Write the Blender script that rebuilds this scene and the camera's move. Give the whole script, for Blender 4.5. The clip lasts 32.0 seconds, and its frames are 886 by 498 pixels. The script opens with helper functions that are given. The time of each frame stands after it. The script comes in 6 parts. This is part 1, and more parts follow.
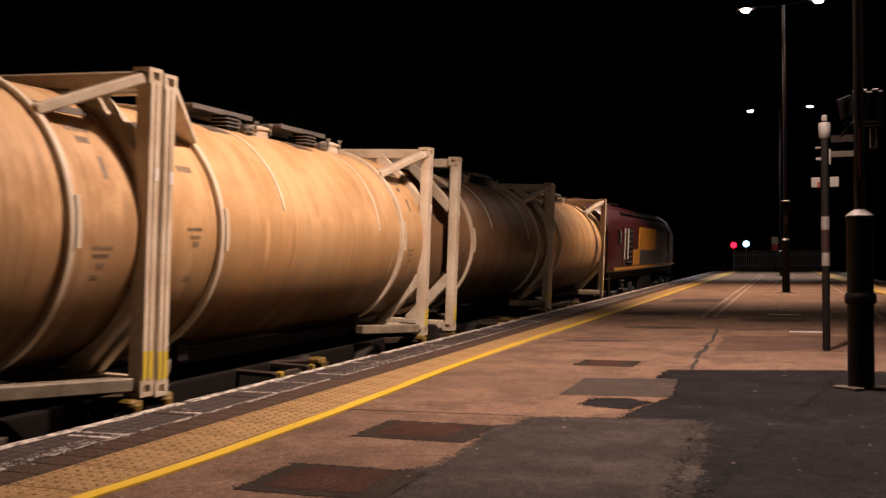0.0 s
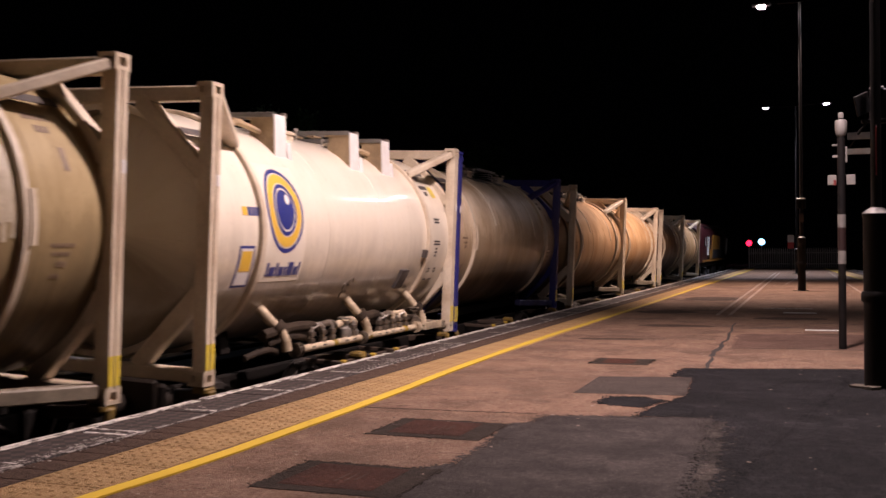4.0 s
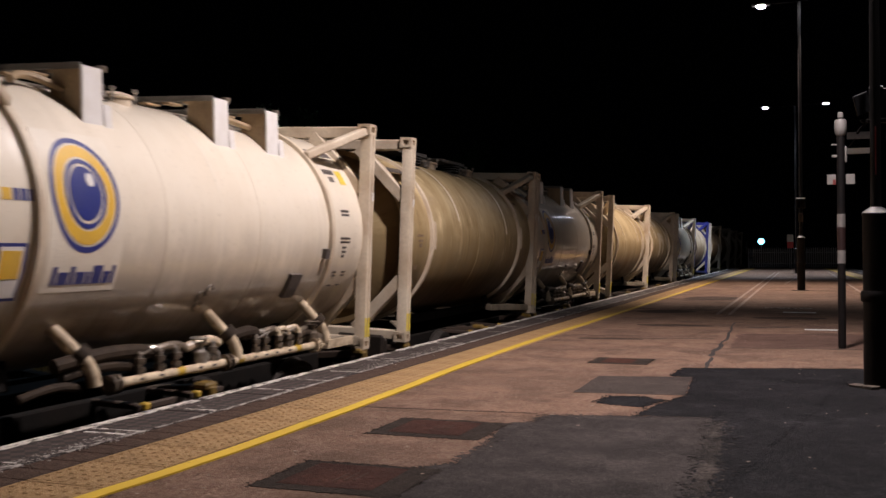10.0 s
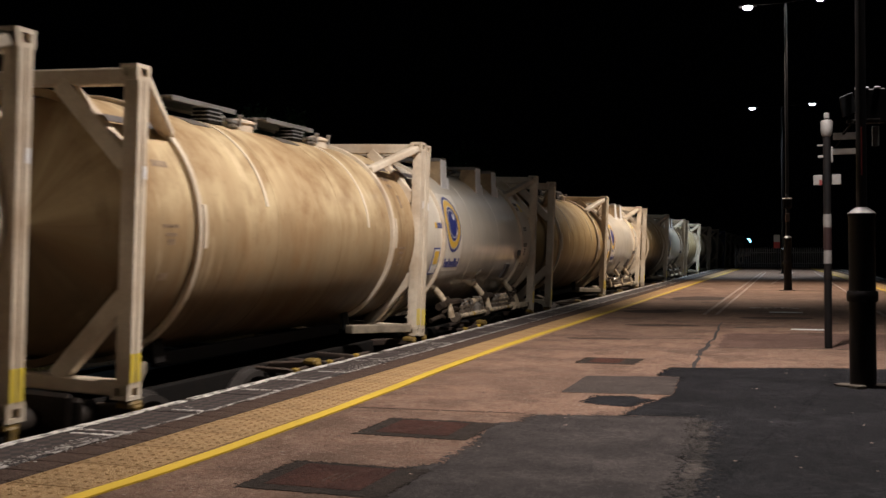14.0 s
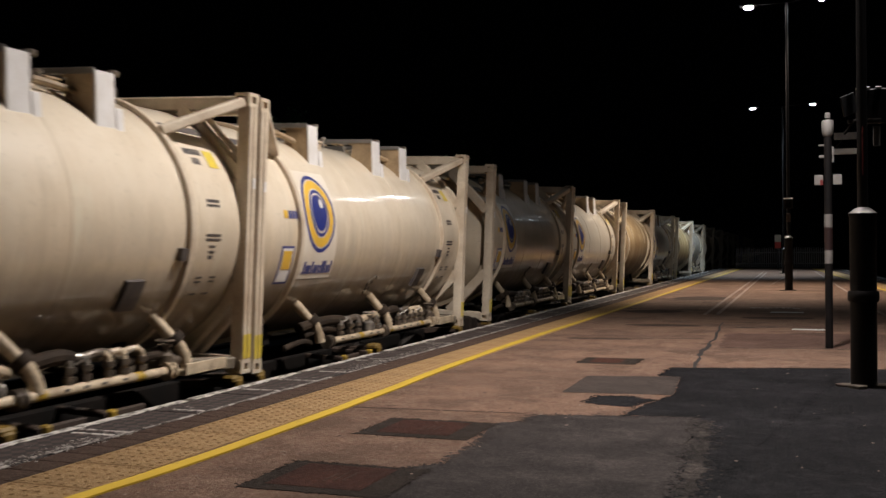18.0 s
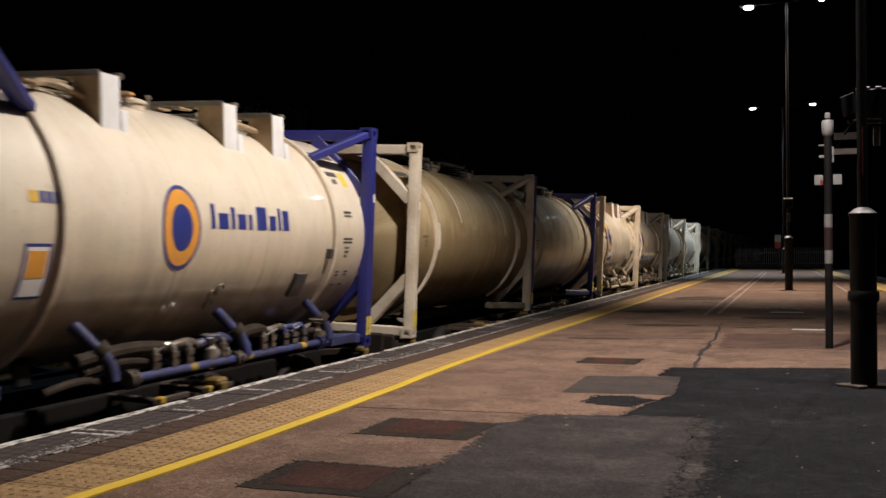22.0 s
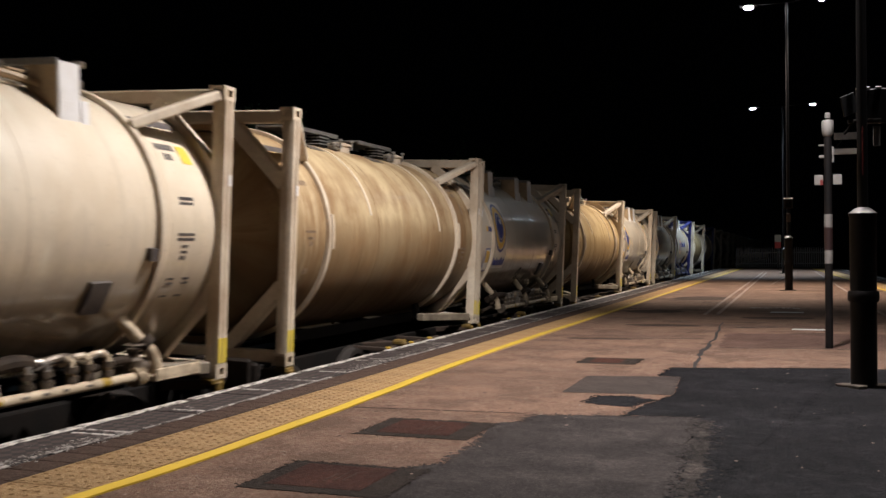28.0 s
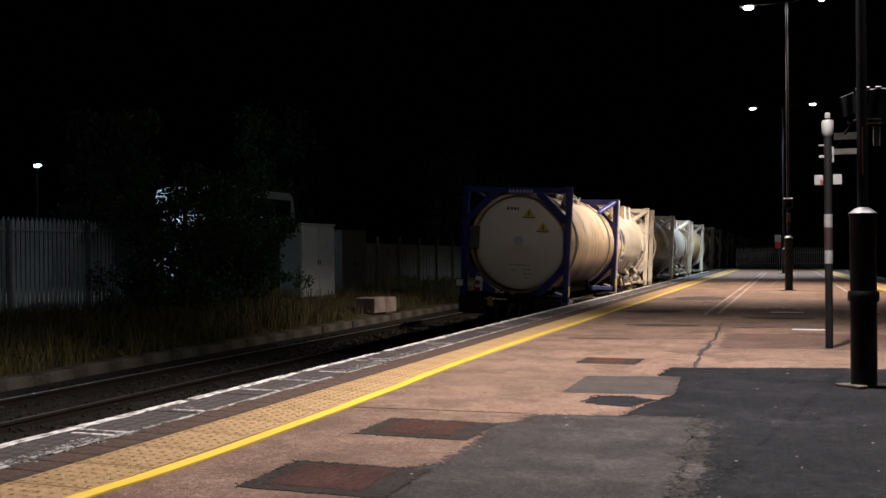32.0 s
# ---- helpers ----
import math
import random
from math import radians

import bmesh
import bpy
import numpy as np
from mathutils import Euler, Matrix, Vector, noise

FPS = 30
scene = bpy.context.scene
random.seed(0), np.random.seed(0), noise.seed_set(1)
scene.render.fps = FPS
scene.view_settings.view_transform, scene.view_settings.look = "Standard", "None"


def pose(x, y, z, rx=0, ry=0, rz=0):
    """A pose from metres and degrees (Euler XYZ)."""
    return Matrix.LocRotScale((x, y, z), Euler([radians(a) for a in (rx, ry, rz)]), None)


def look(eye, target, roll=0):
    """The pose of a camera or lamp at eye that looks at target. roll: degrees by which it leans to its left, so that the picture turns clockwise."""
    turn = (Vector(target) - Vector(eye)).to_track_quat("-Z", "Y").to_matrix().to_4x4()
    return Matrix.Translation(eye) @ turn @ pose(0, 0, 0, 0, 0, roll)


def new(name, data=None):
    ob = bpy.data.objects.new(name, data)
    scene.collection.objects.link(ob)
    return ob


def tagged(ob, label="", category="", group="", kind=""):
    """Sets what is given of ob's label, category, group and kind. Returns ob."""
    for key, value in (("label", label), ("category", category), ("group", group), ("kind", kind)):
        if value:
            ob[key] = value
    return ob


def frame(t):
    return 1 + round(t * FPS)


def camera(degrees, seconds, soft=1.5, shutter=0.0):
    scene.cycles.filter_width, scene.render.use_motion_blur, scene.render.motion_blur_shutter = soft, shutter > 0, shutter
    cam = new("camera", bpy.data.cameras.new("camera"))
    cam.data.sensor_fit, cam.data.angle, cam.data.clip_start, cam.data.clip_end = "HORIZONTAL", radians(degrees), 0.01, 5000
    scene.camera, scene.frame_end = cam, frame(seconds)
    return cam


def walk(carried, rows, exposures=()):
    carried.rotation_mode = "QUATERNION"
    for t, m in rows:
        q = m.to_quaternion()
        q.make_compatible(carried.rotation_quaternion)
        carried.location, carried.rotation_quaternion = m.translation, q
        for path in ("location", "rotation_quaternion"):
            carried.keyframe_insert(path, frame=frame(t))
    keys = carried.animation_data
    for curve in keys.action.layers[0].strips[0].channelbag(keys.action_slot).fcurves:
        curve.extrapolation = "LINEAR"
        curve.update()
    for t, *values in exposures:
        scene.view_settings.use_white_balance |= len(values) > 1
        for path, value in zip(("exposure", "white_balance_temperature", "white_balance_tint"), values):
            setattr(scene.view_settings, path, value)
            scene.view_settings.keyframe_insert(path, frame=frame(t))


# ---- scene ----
# ---------- camera ----------
cam = camera(47.93, 32.0, soft=1.5, shutter=0.3)
EYE = (0.0, 0.0, 1.15)


def gaze(yaw, pitch, roll=-0.46):
    """Camera pose at EYE, turned yaw degrees to the left of the track and pitched up."""
    a, b = radians(yaw), radians(pitch)
    d = Vector((-math.sin(a) * math.cos(b), math.cos(a) * math.cos(b), math.sin(b)))
    return look(EYE, Vector(EYE) + d, roll)


# seconds, pan in degrees to the left of the resting view, tilt in degrees
PAN = [(0, -0.15, 0.13), (0.5, -0.86, 0.14), (1, -1.08, 0.13), (1.5, -0.76, 0.10), (2, -0.54, 0.09), (2.5, -0.37, 0.07),
       (3, -0.09, 0.04), (3.5, 0.34, 0.03), (4.5, 0.9, 0.02), (5.5, 1.27, 0.01), (6, 1.31, 0), (7, 1.33, 0), (8, 1.36, 0), (8.5, 1.32, 0),
       (9, 1.18, 0), (9.5, 0.86, 0), (10, 0.64, 0), (10.5, 0.43, 0), (11, 0.31, 0), (11.5, 0.19, 0), (12, 0.09, 0), (12.5, 0, 0),
       (13, -0.05, 0), (17, -0.03, 0), (18, 0, 0), (32, 0, 0)]
walk(cam, [(t, gaze(19.80 + a, 0.108 + b)) for t, a, b in PAN],
     exposures=[(0, 0.28, 7600, 29), (1, 0.38, 7250, 33), (2, 0.5, 7050, 38), (3, 0.30, 6700, 36), (5.5, 0.3, 6200, 25), (6, 0.35, 6150, 24), (7, 0.42, 5950, 24), (8, -0.18, 5950, 22), (9, 0.18, 5900, 19), (10, 0.0, 5900, 17),
                (11, 0.05, 5950, 12), (12, 0.35, 5850, 12), (13, -0.08, 5950, 10), (14, 0.18, 5900, 9), (17, 0.04, 5850, 9), (18, -0.06, 5850, 8), (19, -0.08, 5850, 8), (20, -0.06, 5950, 10), (21, 0.12, 6000, 10), (22, 0.13, 5850, 8), (23, -0.12, 5850, 9), (24, -0.03, 5800, 8), (25, 0.0, 5900, 9),
                (28, 0.34, 5700, 8), (29, -0.05, 5800, 8), (30, 0.28, 5700, 7), (30.7, 0.9, 5650, 8), (32, 1.02, 5600, 8)])

# ---------- world and lamps ----------
world = bpy.data.worlds.new("night")
world.use_nodes = True
scene.world = world
world.node_tree.nodes["Background"].inputs["Color"].default_value = (0.35, 0.34, 0.42, 1)
world.node_tree.nodes["Background"].inputs["Strength"].default_value = 0.0003
scene.view_settings.exposure = 0.0

# x, y, height of the twin heads, left arm, right arm, watts, colour
COLUMNS = [(0.48, 9.0, 7.75, 1.0, 0.9, 3300, (1.0, 0.85, 0.73)), (-0.34, 28.8, 7.85, 1.0, 0.9, 3200, (1.0, 0.80, 0.62)), (-0.77, 48.0, 7.6, 1.3, 1.3, 2200, (0.84, 0.94, 1.0))]


def spot(name, x, y, z, watts, colour, tx=0.0, cone=108):
    la = bpy.data.lights.new(name, "SPOT")
    la.energy, la.color, la.spot_size, la.spot_blend, la.shadow_soft_size = watts, colour, radians(cone), 0.6, 0.16
    ob = new(name, la)
    ob.matrix_world = look((x, y, z), (x + tx, y + 0.01, 0))
    return ob


for cx, cy, cz, al, ar, watts, colour in COLUMNS:
    wide = 118 if cy > 40 else 109
    spot("lamp_light", cx - al, cy + 0.22, cz - 0.16, watts * 1.08, colour, -1.5, wide)
    spot("lamp_light", cx + ar, cy - 0.20, cz - 0.16, watts * 0.2, colour, 0.0, wide)

yard = new("yard_light", bpy.data.lights.new("yard_light", "POINT"))
yard.data.energy, yard.data.color, yard.data.shadow_soft_size = 420, (0.75, 0.92, 1.0), 0.15
yard.location = (-25.7, 28.7, 4.15)


# ---------- materials ----------
def tree_of(name):
    m = bpy.data.materials.new(name)
    m.use_nodes = True
    t = m.node_tree
    return m, t.nodes, t.links, t.nodes["Principled BSDF"]


def coords(n, l, scale=(1, 1, 1), shift=True):
    """Object coordinates, shifted by the object's random number."""
    tc, mp = n.new("ShaderNodeTexCoord"), n.new("ShaderNodeMapping")
    mp.inputs["Scale"].default_value = scale
    l.new(tc.outputs["Object"], mp.inputs["Vector"])
    if shift:
        oi, mu = n.new("ShaderNodeObjectInfo"), n.new("ShaderNodeMath")
        mu.operation = "MULTIPLY"
        mu.inputs[1].default_value = 40
        l.new(oi.outputs["Random"], mu.inputs[0])
        l.new(mu.outputs[0], mp.inputs["Location"])
    return mp.outputs["Vector"]


def noise_of(n, l, vec, scale, detail=4, lo=0.35, hi=0.65, rough=0.55):
    t, r = n.new("ShaderNodeTexNoise"), n.new("ShaderNodeMapRange")
    t.inputs["Scale"].default_value, t.inputs["Detail"].default_value, t.inputs["Roughness"].default_value = scale, detail, rough
    r.inputs["From Min"].default_value, r.inputs["From Max"].default_value = lo, hi
    l.new(vec, t.inputs["Vector"])
    l.new(t.outputs["Fac"], r.inputs["Value"])
    return r.outputs["Result"]


def blend(n, l, fac, a, b):
    m = n.new("ShaderNodeMix")
    m.data_type = "RGBA"
    for sock, v in ((m.inputs["Factor"], fac), (m.inputs["A"], a), (m.inputs["B"], b)):
        if isinstance(v, (tuple, list)):
            sock.default_value = (*v[:3], 1)
        elif isinstance(v, (int, float)):
            sock.default_value = v
        else:
            l.new(v, sock)
    return m.outputs["Result"]


def times(n, l, a, b, op="MULTIPLY"):
    m = n.new("ShaderNodeMath")
    m.operation = op
    for k, v in enumerate((a, b)):
        if isinstance(v, (int, float)):
            m.inputs[k].default_value = v
        else:
            l.new(v, m.inputs[k])
    return m.outputs[0]


def bumped(n, l, p, height, strength=0.3, dist=0.01):
    b = n.new("ShaderNodeBump")
    b.inputs["Strength"].default_value, b.inputs["Distance"].default_value = strength, dist
    l.new(height, b.inputs["Height"])
    l.new(b.outputs["Normal"], p.inputs["Normal"])


def plain(name, colour, dirt, rough=0.6, metal=0.0, big=1.5, fine=40, amount=0.7, grain=0.35, bump=0.25, dist=0.004, spec=0.5):
    """Two scales of variation between a colour and its dirt, with a fine relief."""
    m, n, l, p = tree_of(name)
    v = coords(n, l)
    a = noise_of(n, l, v, big, 5, 0.4, 0.72)
    f = noise_of(n, l, v, fine, 3, 0.3, 0.7)
    c = blend(n, l, times(n, l, a, amount), colour, dirt)
    c2 = blend(n, l, times(n, l, f, grain), c, tuple(x * 0.45 for x in colour))
    l.new(c2, p.inputs["Base Color"])
    p.inputs["Roughness"].default_value, p.inputs["Metallic"].default_value = rough, metal
    p.inputs["Specular IOR Level"].default_value = spec
    bumped(n, l, p, f, bump, dist)
    return m


def tank_paint(name, colour, grime, earth_brown, streak=0.5, tide=0.4, low=0.8, stain=0.3, wash=0.4, rough=0.40, coat=0.04, spec=0.12):
    """Painted barrel, worn in its own coordinates (along, round): streaks that run down round it, a tide line at its
    side, darker brown towards the underside.
    """
    m, n, l, p = tree_of(name)
    tc, sp, oi = n.new("ShaderNodeTexCoord"), n.new("ShaderNodeSeparateXYZ"), n.new("ShaderNodeObjectInfo")
    l.new(tc.outputs["Object"], sp.inputs[0])
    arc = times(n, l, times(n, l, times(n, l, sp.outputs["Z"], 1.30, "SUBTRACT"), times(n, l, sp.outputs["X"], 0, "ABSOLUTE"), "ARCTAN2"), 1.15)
    seed = times(n, l, oi.outputs["Random"], 60)

    def worn(fy, fa, detail, lo, hi, r=0.6):
        cb = n.new("ShaderNodeCombineXYZ")
        l.new(times(n, l, sp.outputs["Y"], fy), cb.inputs[0])
        l.new(times(n, l, arc, fa), cb.inputs[1])
        l.new(seed, cb.inputs[2])
        return noise_of(n, l, cb.outputs[0], 1.0, detail, lo, hi, r)

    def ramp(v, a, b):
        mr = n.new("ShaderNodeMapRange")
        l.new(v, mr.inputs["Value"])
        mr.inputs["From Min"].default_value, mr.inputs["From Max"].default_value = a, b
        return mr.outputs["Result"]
    band, fine, hair = worn(1.3, 0.35, 5, 0.38, 0.66), worn(7.5, 0.55, 7, 0.40, 0.66, 0.65), worn(26, 1.6, 4, 0.40, 0.70)
    blot, cloud, speck = worn(1.9, 1.3, 9, 0.44, 0.62, 0.66), worn(0.8, 0.9, 4, 0.42, 0.62), worn(22, 22, 5, 0.60, 0.74, 0.7)
    pale = times(n, l, worn(5.0, 0.42, 5, 0.58, 0.63), worn(1.2, 1.3, 4, 0.45, 0.60))
    dark = times(n, l, worn(8.5, 0.28, 6, 0.55, 0.68), worn(1.5, 1.1, 4, 0.44, 0.58))
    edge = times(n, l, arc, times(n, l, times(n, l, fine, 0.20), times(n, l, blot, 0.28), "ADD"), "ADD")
    c = blend(n, l, times(n, l, band, streak * 0.85), colour, grime)
    c = blend(n, l, times(n, l, times(n, l, fine, cloud), streak * 0.6), c, tuple(x * 0.75 for x in grime))
    c = blend(n, l, times(n, l, blot, stain * 0.75), c, tuple(x * y for x, y in zip(grime, (0.78, 0.70, 0.58))))
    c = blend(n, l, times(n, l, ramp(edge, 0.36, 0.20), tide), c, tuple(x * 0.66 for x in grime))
    c = blend(n, l, times(n, l, pale, wash), c, tuple(min(0.82, x * 1.15 + 0.06) for x in colour))
    c = blend(n, l, times(n, l, dark, streak), c, tuple(x * 0.45 for x in grime))
    c = blend(n, l, times(n, l, times(n, l, hair, blot), streak * 0.3), c, tuple(x * 0.7 for x in grime))
    c = blend(n, l, times(n, l, speck, 0.35), c, earth_brown)
    c = blend(n, l, times(n, l, times(n, l, ramp(edge, 0.16, -0.58), times(n, l, times(n, l, fine, 0.25), 0.75, "ADD")), low), c, earth_brown)
    l.new(c, p.inputs["Base Color"])
    l.new(times(n, l, times(n, l, band, 0.2), rough, "ADD"), p.inputs["Roughness"])
    bumped(n, l, p, blot, 0.08, 0.02)
    p.inputs["Specular IOR Level"].default_value = spec
    p.inputs["Coat Weight"].default_value, p.inputs["Coat Roughness"].default_value = coat, 0.10
    return m


def glow(name, colour, strength):
    m, n, l, p = tree_of(name)
    p.inputs["Base Color"].default_value = (0.8, 0.8, 0.8, 1)
    p.inputs["Emission Color"].default_value = (*colour, 1)
    p.inputs["Emission Strength"].default_value = strength
    return m


def paving(name, colour, stain, pale, rough=0.85, grain=0.75, mott=1.0):
    """Worn asphalt or concrete: large stains, pale scuffs, fine aggregate."""
    m, n, l, p = tree_of(name)
    v = coords(n, l, shift=False)
    big = noise_of(n, l, v, 0.6, 8, 0.40, 0.64, 0.66)
    mid = noise_of(n, l, v, 4.5, 8, 0.46, 0.68, 0.72)
    fine = noise_of(n, l, v, 30, 8, 0.42, 0.60, 0.85)
    grit = noise_of(n, l, v, 85, 5, 0.55, 0.68, 0.7)
    blot = noise_of(n, l, v, 1.7, 9, 0.47, 0.60, 0.72)
    band = noise_of(n, l, coords(n, l, (0.25, 1.0, 1.0), False), 0.8, 8, 0.44, 0.62, 0.66)
    c = blend(n, l, times(n, l, big, 0.85 * mott), colour, stain)
    c = blend(n, l, times(n, l, mid, 0.7 * mott), c, pale)
    c = blend(n, l, times(n, l, blot, 0.62 * mott), c, tuple(x * 0.5 for x in stain))
    c = blend(n, l, times(n, l, band, 0.5 * mott), c, tuple(x * 0.8 for x in stain))
    c = blend(n, l, times(n, l, fine, grain), c, tuple(x * 0.38 for x in colour))
    c = blend(n, l, times(n, l, grit, 0.32), c, tuple(min(0.7, x * 2.4) for x in pale))
    l.new(c, p.inputs["Base Color"])
    p.inputs["Roughness"].default_value = rough
    p.inputs["Specular IOR Level"].default_value = 0.12
    bumped(n, l, p, fine, 0.8, 0.005)
    return m


def chipped(name, colour, under, keep=0.55, scale=18, stretch=(1, 0.4, 1), rough=0.7):
    """Worn road paint that lets what is under it show through."""
    m, n, l, p = tree_of(name)
    v = coords(n, l, stretch, shift=False)
    a = noise_of(n, l, v, scale, 6, keep - 0.06, keep + 0.06, 0.7)
    d = noise_of(n, l, v, 2.0, 4, 0.4, 0.7)
    c = blend(n, l, times(n, l, d, 0.35), colour, tuple(x * 0.6 for x in colour))
    l.new(blend(n, l, a, c, under), p.inputs["Base Color"])
    p.inputs["Roughness"].default_value = rough
    return m


EARTH_BROWN = (0.066, 0.042, 0.020)
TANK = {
    "brown": tank_paint("tank_brown", (0.64, 0.41, 0.215), (0.39, 0.21, 0.085), EARTH_BROWN, 0.55, 0.35, 0.92, 0.5, 0.5),
    "rust": tank_paint("tank_rust", (0.66, 0.44, 0.25), (0.33, 0.17, 0.07), EARTH_BROWN, 0.6, 0.5, 0.92, 0.6, 0.4),
    # Brown darkened in its colour for the gloom between the first two lamps.
    "gloom_brown": tank_paint("tank_gloom_brown", (0.36, 0.21, 0.115), (0.16, 0.085, 0.040), (0.035, 0.022, 0.014), 0.7, 0.4, 0.95, 0.4, 0.3),
    "olive": tank_paint("tank_olive", (0.53, 0.42, 0.24), (0.28, 0.190, 0.080), EARTH_BROWN, 0.65, 0.5, 0.9, 0.6, 0.8),
    "sand": tank_paint("tank_sand", (0.53, 0.40, 0.205), (0.30, 0.185, 0.075), EARTH_BROWN, 0.65, 0.5, 0.9, 0.8, 1.0),
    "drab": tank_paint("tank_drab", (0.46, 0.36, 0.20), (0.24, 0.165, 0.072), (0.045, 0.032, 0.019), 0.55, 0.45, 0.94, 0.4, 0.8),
    "scorched": tank_paint("tank_scorched", (0.52, 0.41, 0.24), (0.23, 0.125, 0.052), EARTH_BROWN, 0.8, 0.45, 0.94, 0.85, 0.5),
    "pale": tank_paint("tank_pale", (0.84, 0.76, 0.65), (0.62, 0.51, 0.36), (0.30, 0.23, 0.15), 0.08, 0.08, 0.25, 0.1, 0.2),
    "cream": tank_paint("tank_cream", (0.72, 0.585, 0.42), (0.43, 0.29, 0.155), EARTH_BROWN, 0.5, 0.62, 0.94, 0.75, 0.3, 0.34, 0.25, 0.25),
    "moss": tank_paint("tank_moss", (0.80, 0.72, 0.56), (0.50, 0.41, 0.17), EARTH_BROWN, 0.22, 0.18, 0.85, 0.85, 0.5, 0.34, 0.25, 0.25),
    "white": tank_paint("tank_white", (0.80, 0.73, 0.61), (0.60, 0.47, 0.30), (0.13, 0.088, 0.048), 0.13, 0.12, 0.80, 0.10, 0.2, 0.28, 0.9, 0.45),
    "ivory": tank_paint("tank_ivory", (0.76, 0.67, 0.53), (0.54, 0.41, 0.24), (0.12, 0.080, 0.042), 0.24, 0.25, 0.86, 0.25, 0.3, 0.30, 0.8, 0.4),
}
FRAME = {
    "beige": plain("frame_beige", (0.66, 0.57, 0.44), (0.38, 0.27, 0.17), 0.5, 0, 2.5, 30, 0.75, 0.25),
    "blue": plain("frame_blue", (0.024, 0.027, 0.19), (0.035, 0.032, 0.08), 0.45, 0, 2.5, 30, 0.6, 0.25),
}
M_PIPE = plain("pipe_paint", (0.68, 0.56, 0.39), (0.20, 0.13, 0.075), 0.42, 0, 7, 30, 0.8, 0.4)
M_GRIMY = plain("grimy_steel", (0.20, 0.16, 0.12), (0.035, 0.024, 0.017), 0.45, 0.3, 9, 40, 1.0, 0.6)
M_PIPE_BLUE = plain("pipe_blue", (0.050, 0.055, 0.16), (0.03, 0.025, 0.03), 0.5, 0, 5, 30, 1.0, 0.5)
M_VALVE = plain("valve_steel", (0.50, 0.47, 0.42), (0.16, 0.12, 0.09), 0.35, 0.7, 8, 40, 0.7, 0.4)
M_PLATE = plain("tread_plate", (0.21, 0.20, 0.185), (0.10, 0.085, 0.07), 0.5, 0.3, 3, 60, 0.6, 0.4)
M_WEB = plain("saddle_brown", (0.40, 0.29, 0.165), (0.15, 0.10, 0.055), 0.6, 0, 4, 40, 0.8, 0.4)
M_LOUVRE = plain("dark_louvre", (0.10, 0.085, 0.07), (0.05, 0.04, 0.03), 0.6, 0, 5, 50)
M_DARK = plain("wagon_black", (0.008, 0.007, 0.006), (0.016, 0.011, 0.008), 0.85, 0, 3, 40, 0.7, 0.5, spec=0.15)
M_BUFFER = plain("buffer_brown", (0.026, 0.019, 0.014), (0.012, 0.009, 0.008), 0.7, 0, 5, 40, 0.7, 0.5, spec=0.2)
M_RUST = plain("wagon_brown", (0.065, 0.042, 0.028), (0.025, 0.018, 0.015), 0.75, 0, 3, 40, 0.7, 0.5)
M_RAILHEAD = plain("polished_rail", (0.80, 0.80, 0.80), (0.55, 0.52, 0.48), 0.36, 0.95, 3, 60, 0.4, 0.1, 0.05)
# Darker copy of the rail head, with the platform edge's shade in its colour.
M_RAILSHADED = plain("shaded_rail", (0.16, 0.15, 0.14), (0.07, 0.06, 0.05), 0.6, 0.8, 3, 60, 0.6, 0.2, 0.05)
M_HOSE = plain("black_hose", (0.030, 0.022, 0.016), (0.075, 0.052, 0.034), 0.75, 0, 8, 40, spec=0.15)
M_STEEL = plain("wheel_steel", (0.085, 0.075, 0.068), (0.03, 0.022, 0.018), 0.45, 0.5, 4, 60, 0.6, 0.3)
M_YELLOW = plain("safety_yellow", (0.52, 0.34, 0.03), (0.12, 0.08, 0.03), 0.55, 0, 5, 40, 0.9, 0.4)
M_OLDYELLOW = plain("greasy_yellow", (0.22, 0.135, 0.018), (0.05, 0.035, 0.02), 0.6, 0, 9, 40, 0.9, 0.5)
M_FADED = plain("faded_stencil", (0.20, 0.135, 0.085), (0.34, 0.24, 0.15), 0.6, 0, 12, 60, 1.0, 0.5)
M_PEEL = plain("peeled_cladding", (0.54, 0.47, 0.35), (0.36, 0.29, 0.19), 0.45, 0, 7, 50, 0.9, 0.3)
M_INK = plain("stencil_ink", (0.07, 0.06, 0.06), (0.16, 0.13, 0.10), 0.6, 0, 8, 60)
M_LOGO_BLUE = plain("badge_blue", (0.025, 0.035, 0.20), (0.05, 0.06, 0.18), 0.4, 0, 6, 60, 0.5, 0.15)
M_HAZARD = plain("hazard_yellow", (0.70, 0.54, 0.05), (0.5, 0.40, 0.08), 0.4, 0, 6, 60, 0.5, 0.15)
M_FOOT = plain("dirty_beige", (0.27, 0.225, 0.16), (0.10, 0.078, 0.055), 0.6, 0, 5, 40, 0.9, 0.4)
M_LOGO_YELLOW = plain("badge_yellow", (0.76, 0.47, 0.045), (0.55, 0.36, 0.10), 0.4, 0, 6, 60, 0.5, 0.15)
M_PANEL = plain("cleaner_paint", (0.75, 0.69, 0.585), (0.62, 0.53, 0.40), 0.35, 0, 2.5, 50, 0.6, 0.12)
M_LOGO_ORANGE = plain("badge_orange", (0.75, 0.33, 0.04), (0.55, 0.28, 0.08), 0.4, 0, 6, 60, 0.5, 0.15)
M_LOGO_WHITE = plain("badge_white", (0.76, 0.74, 0.72), (0.6, 0.56, 0.5), 0.4, 0, 6, 60, 0.5, 0.1)
M_PATCH = plain("bare_cladding", (0.72, 0.63, 0.50), (0.5, 0.42, 0.3), 0.4, 0, 4, 50, 0.5, 0.2)
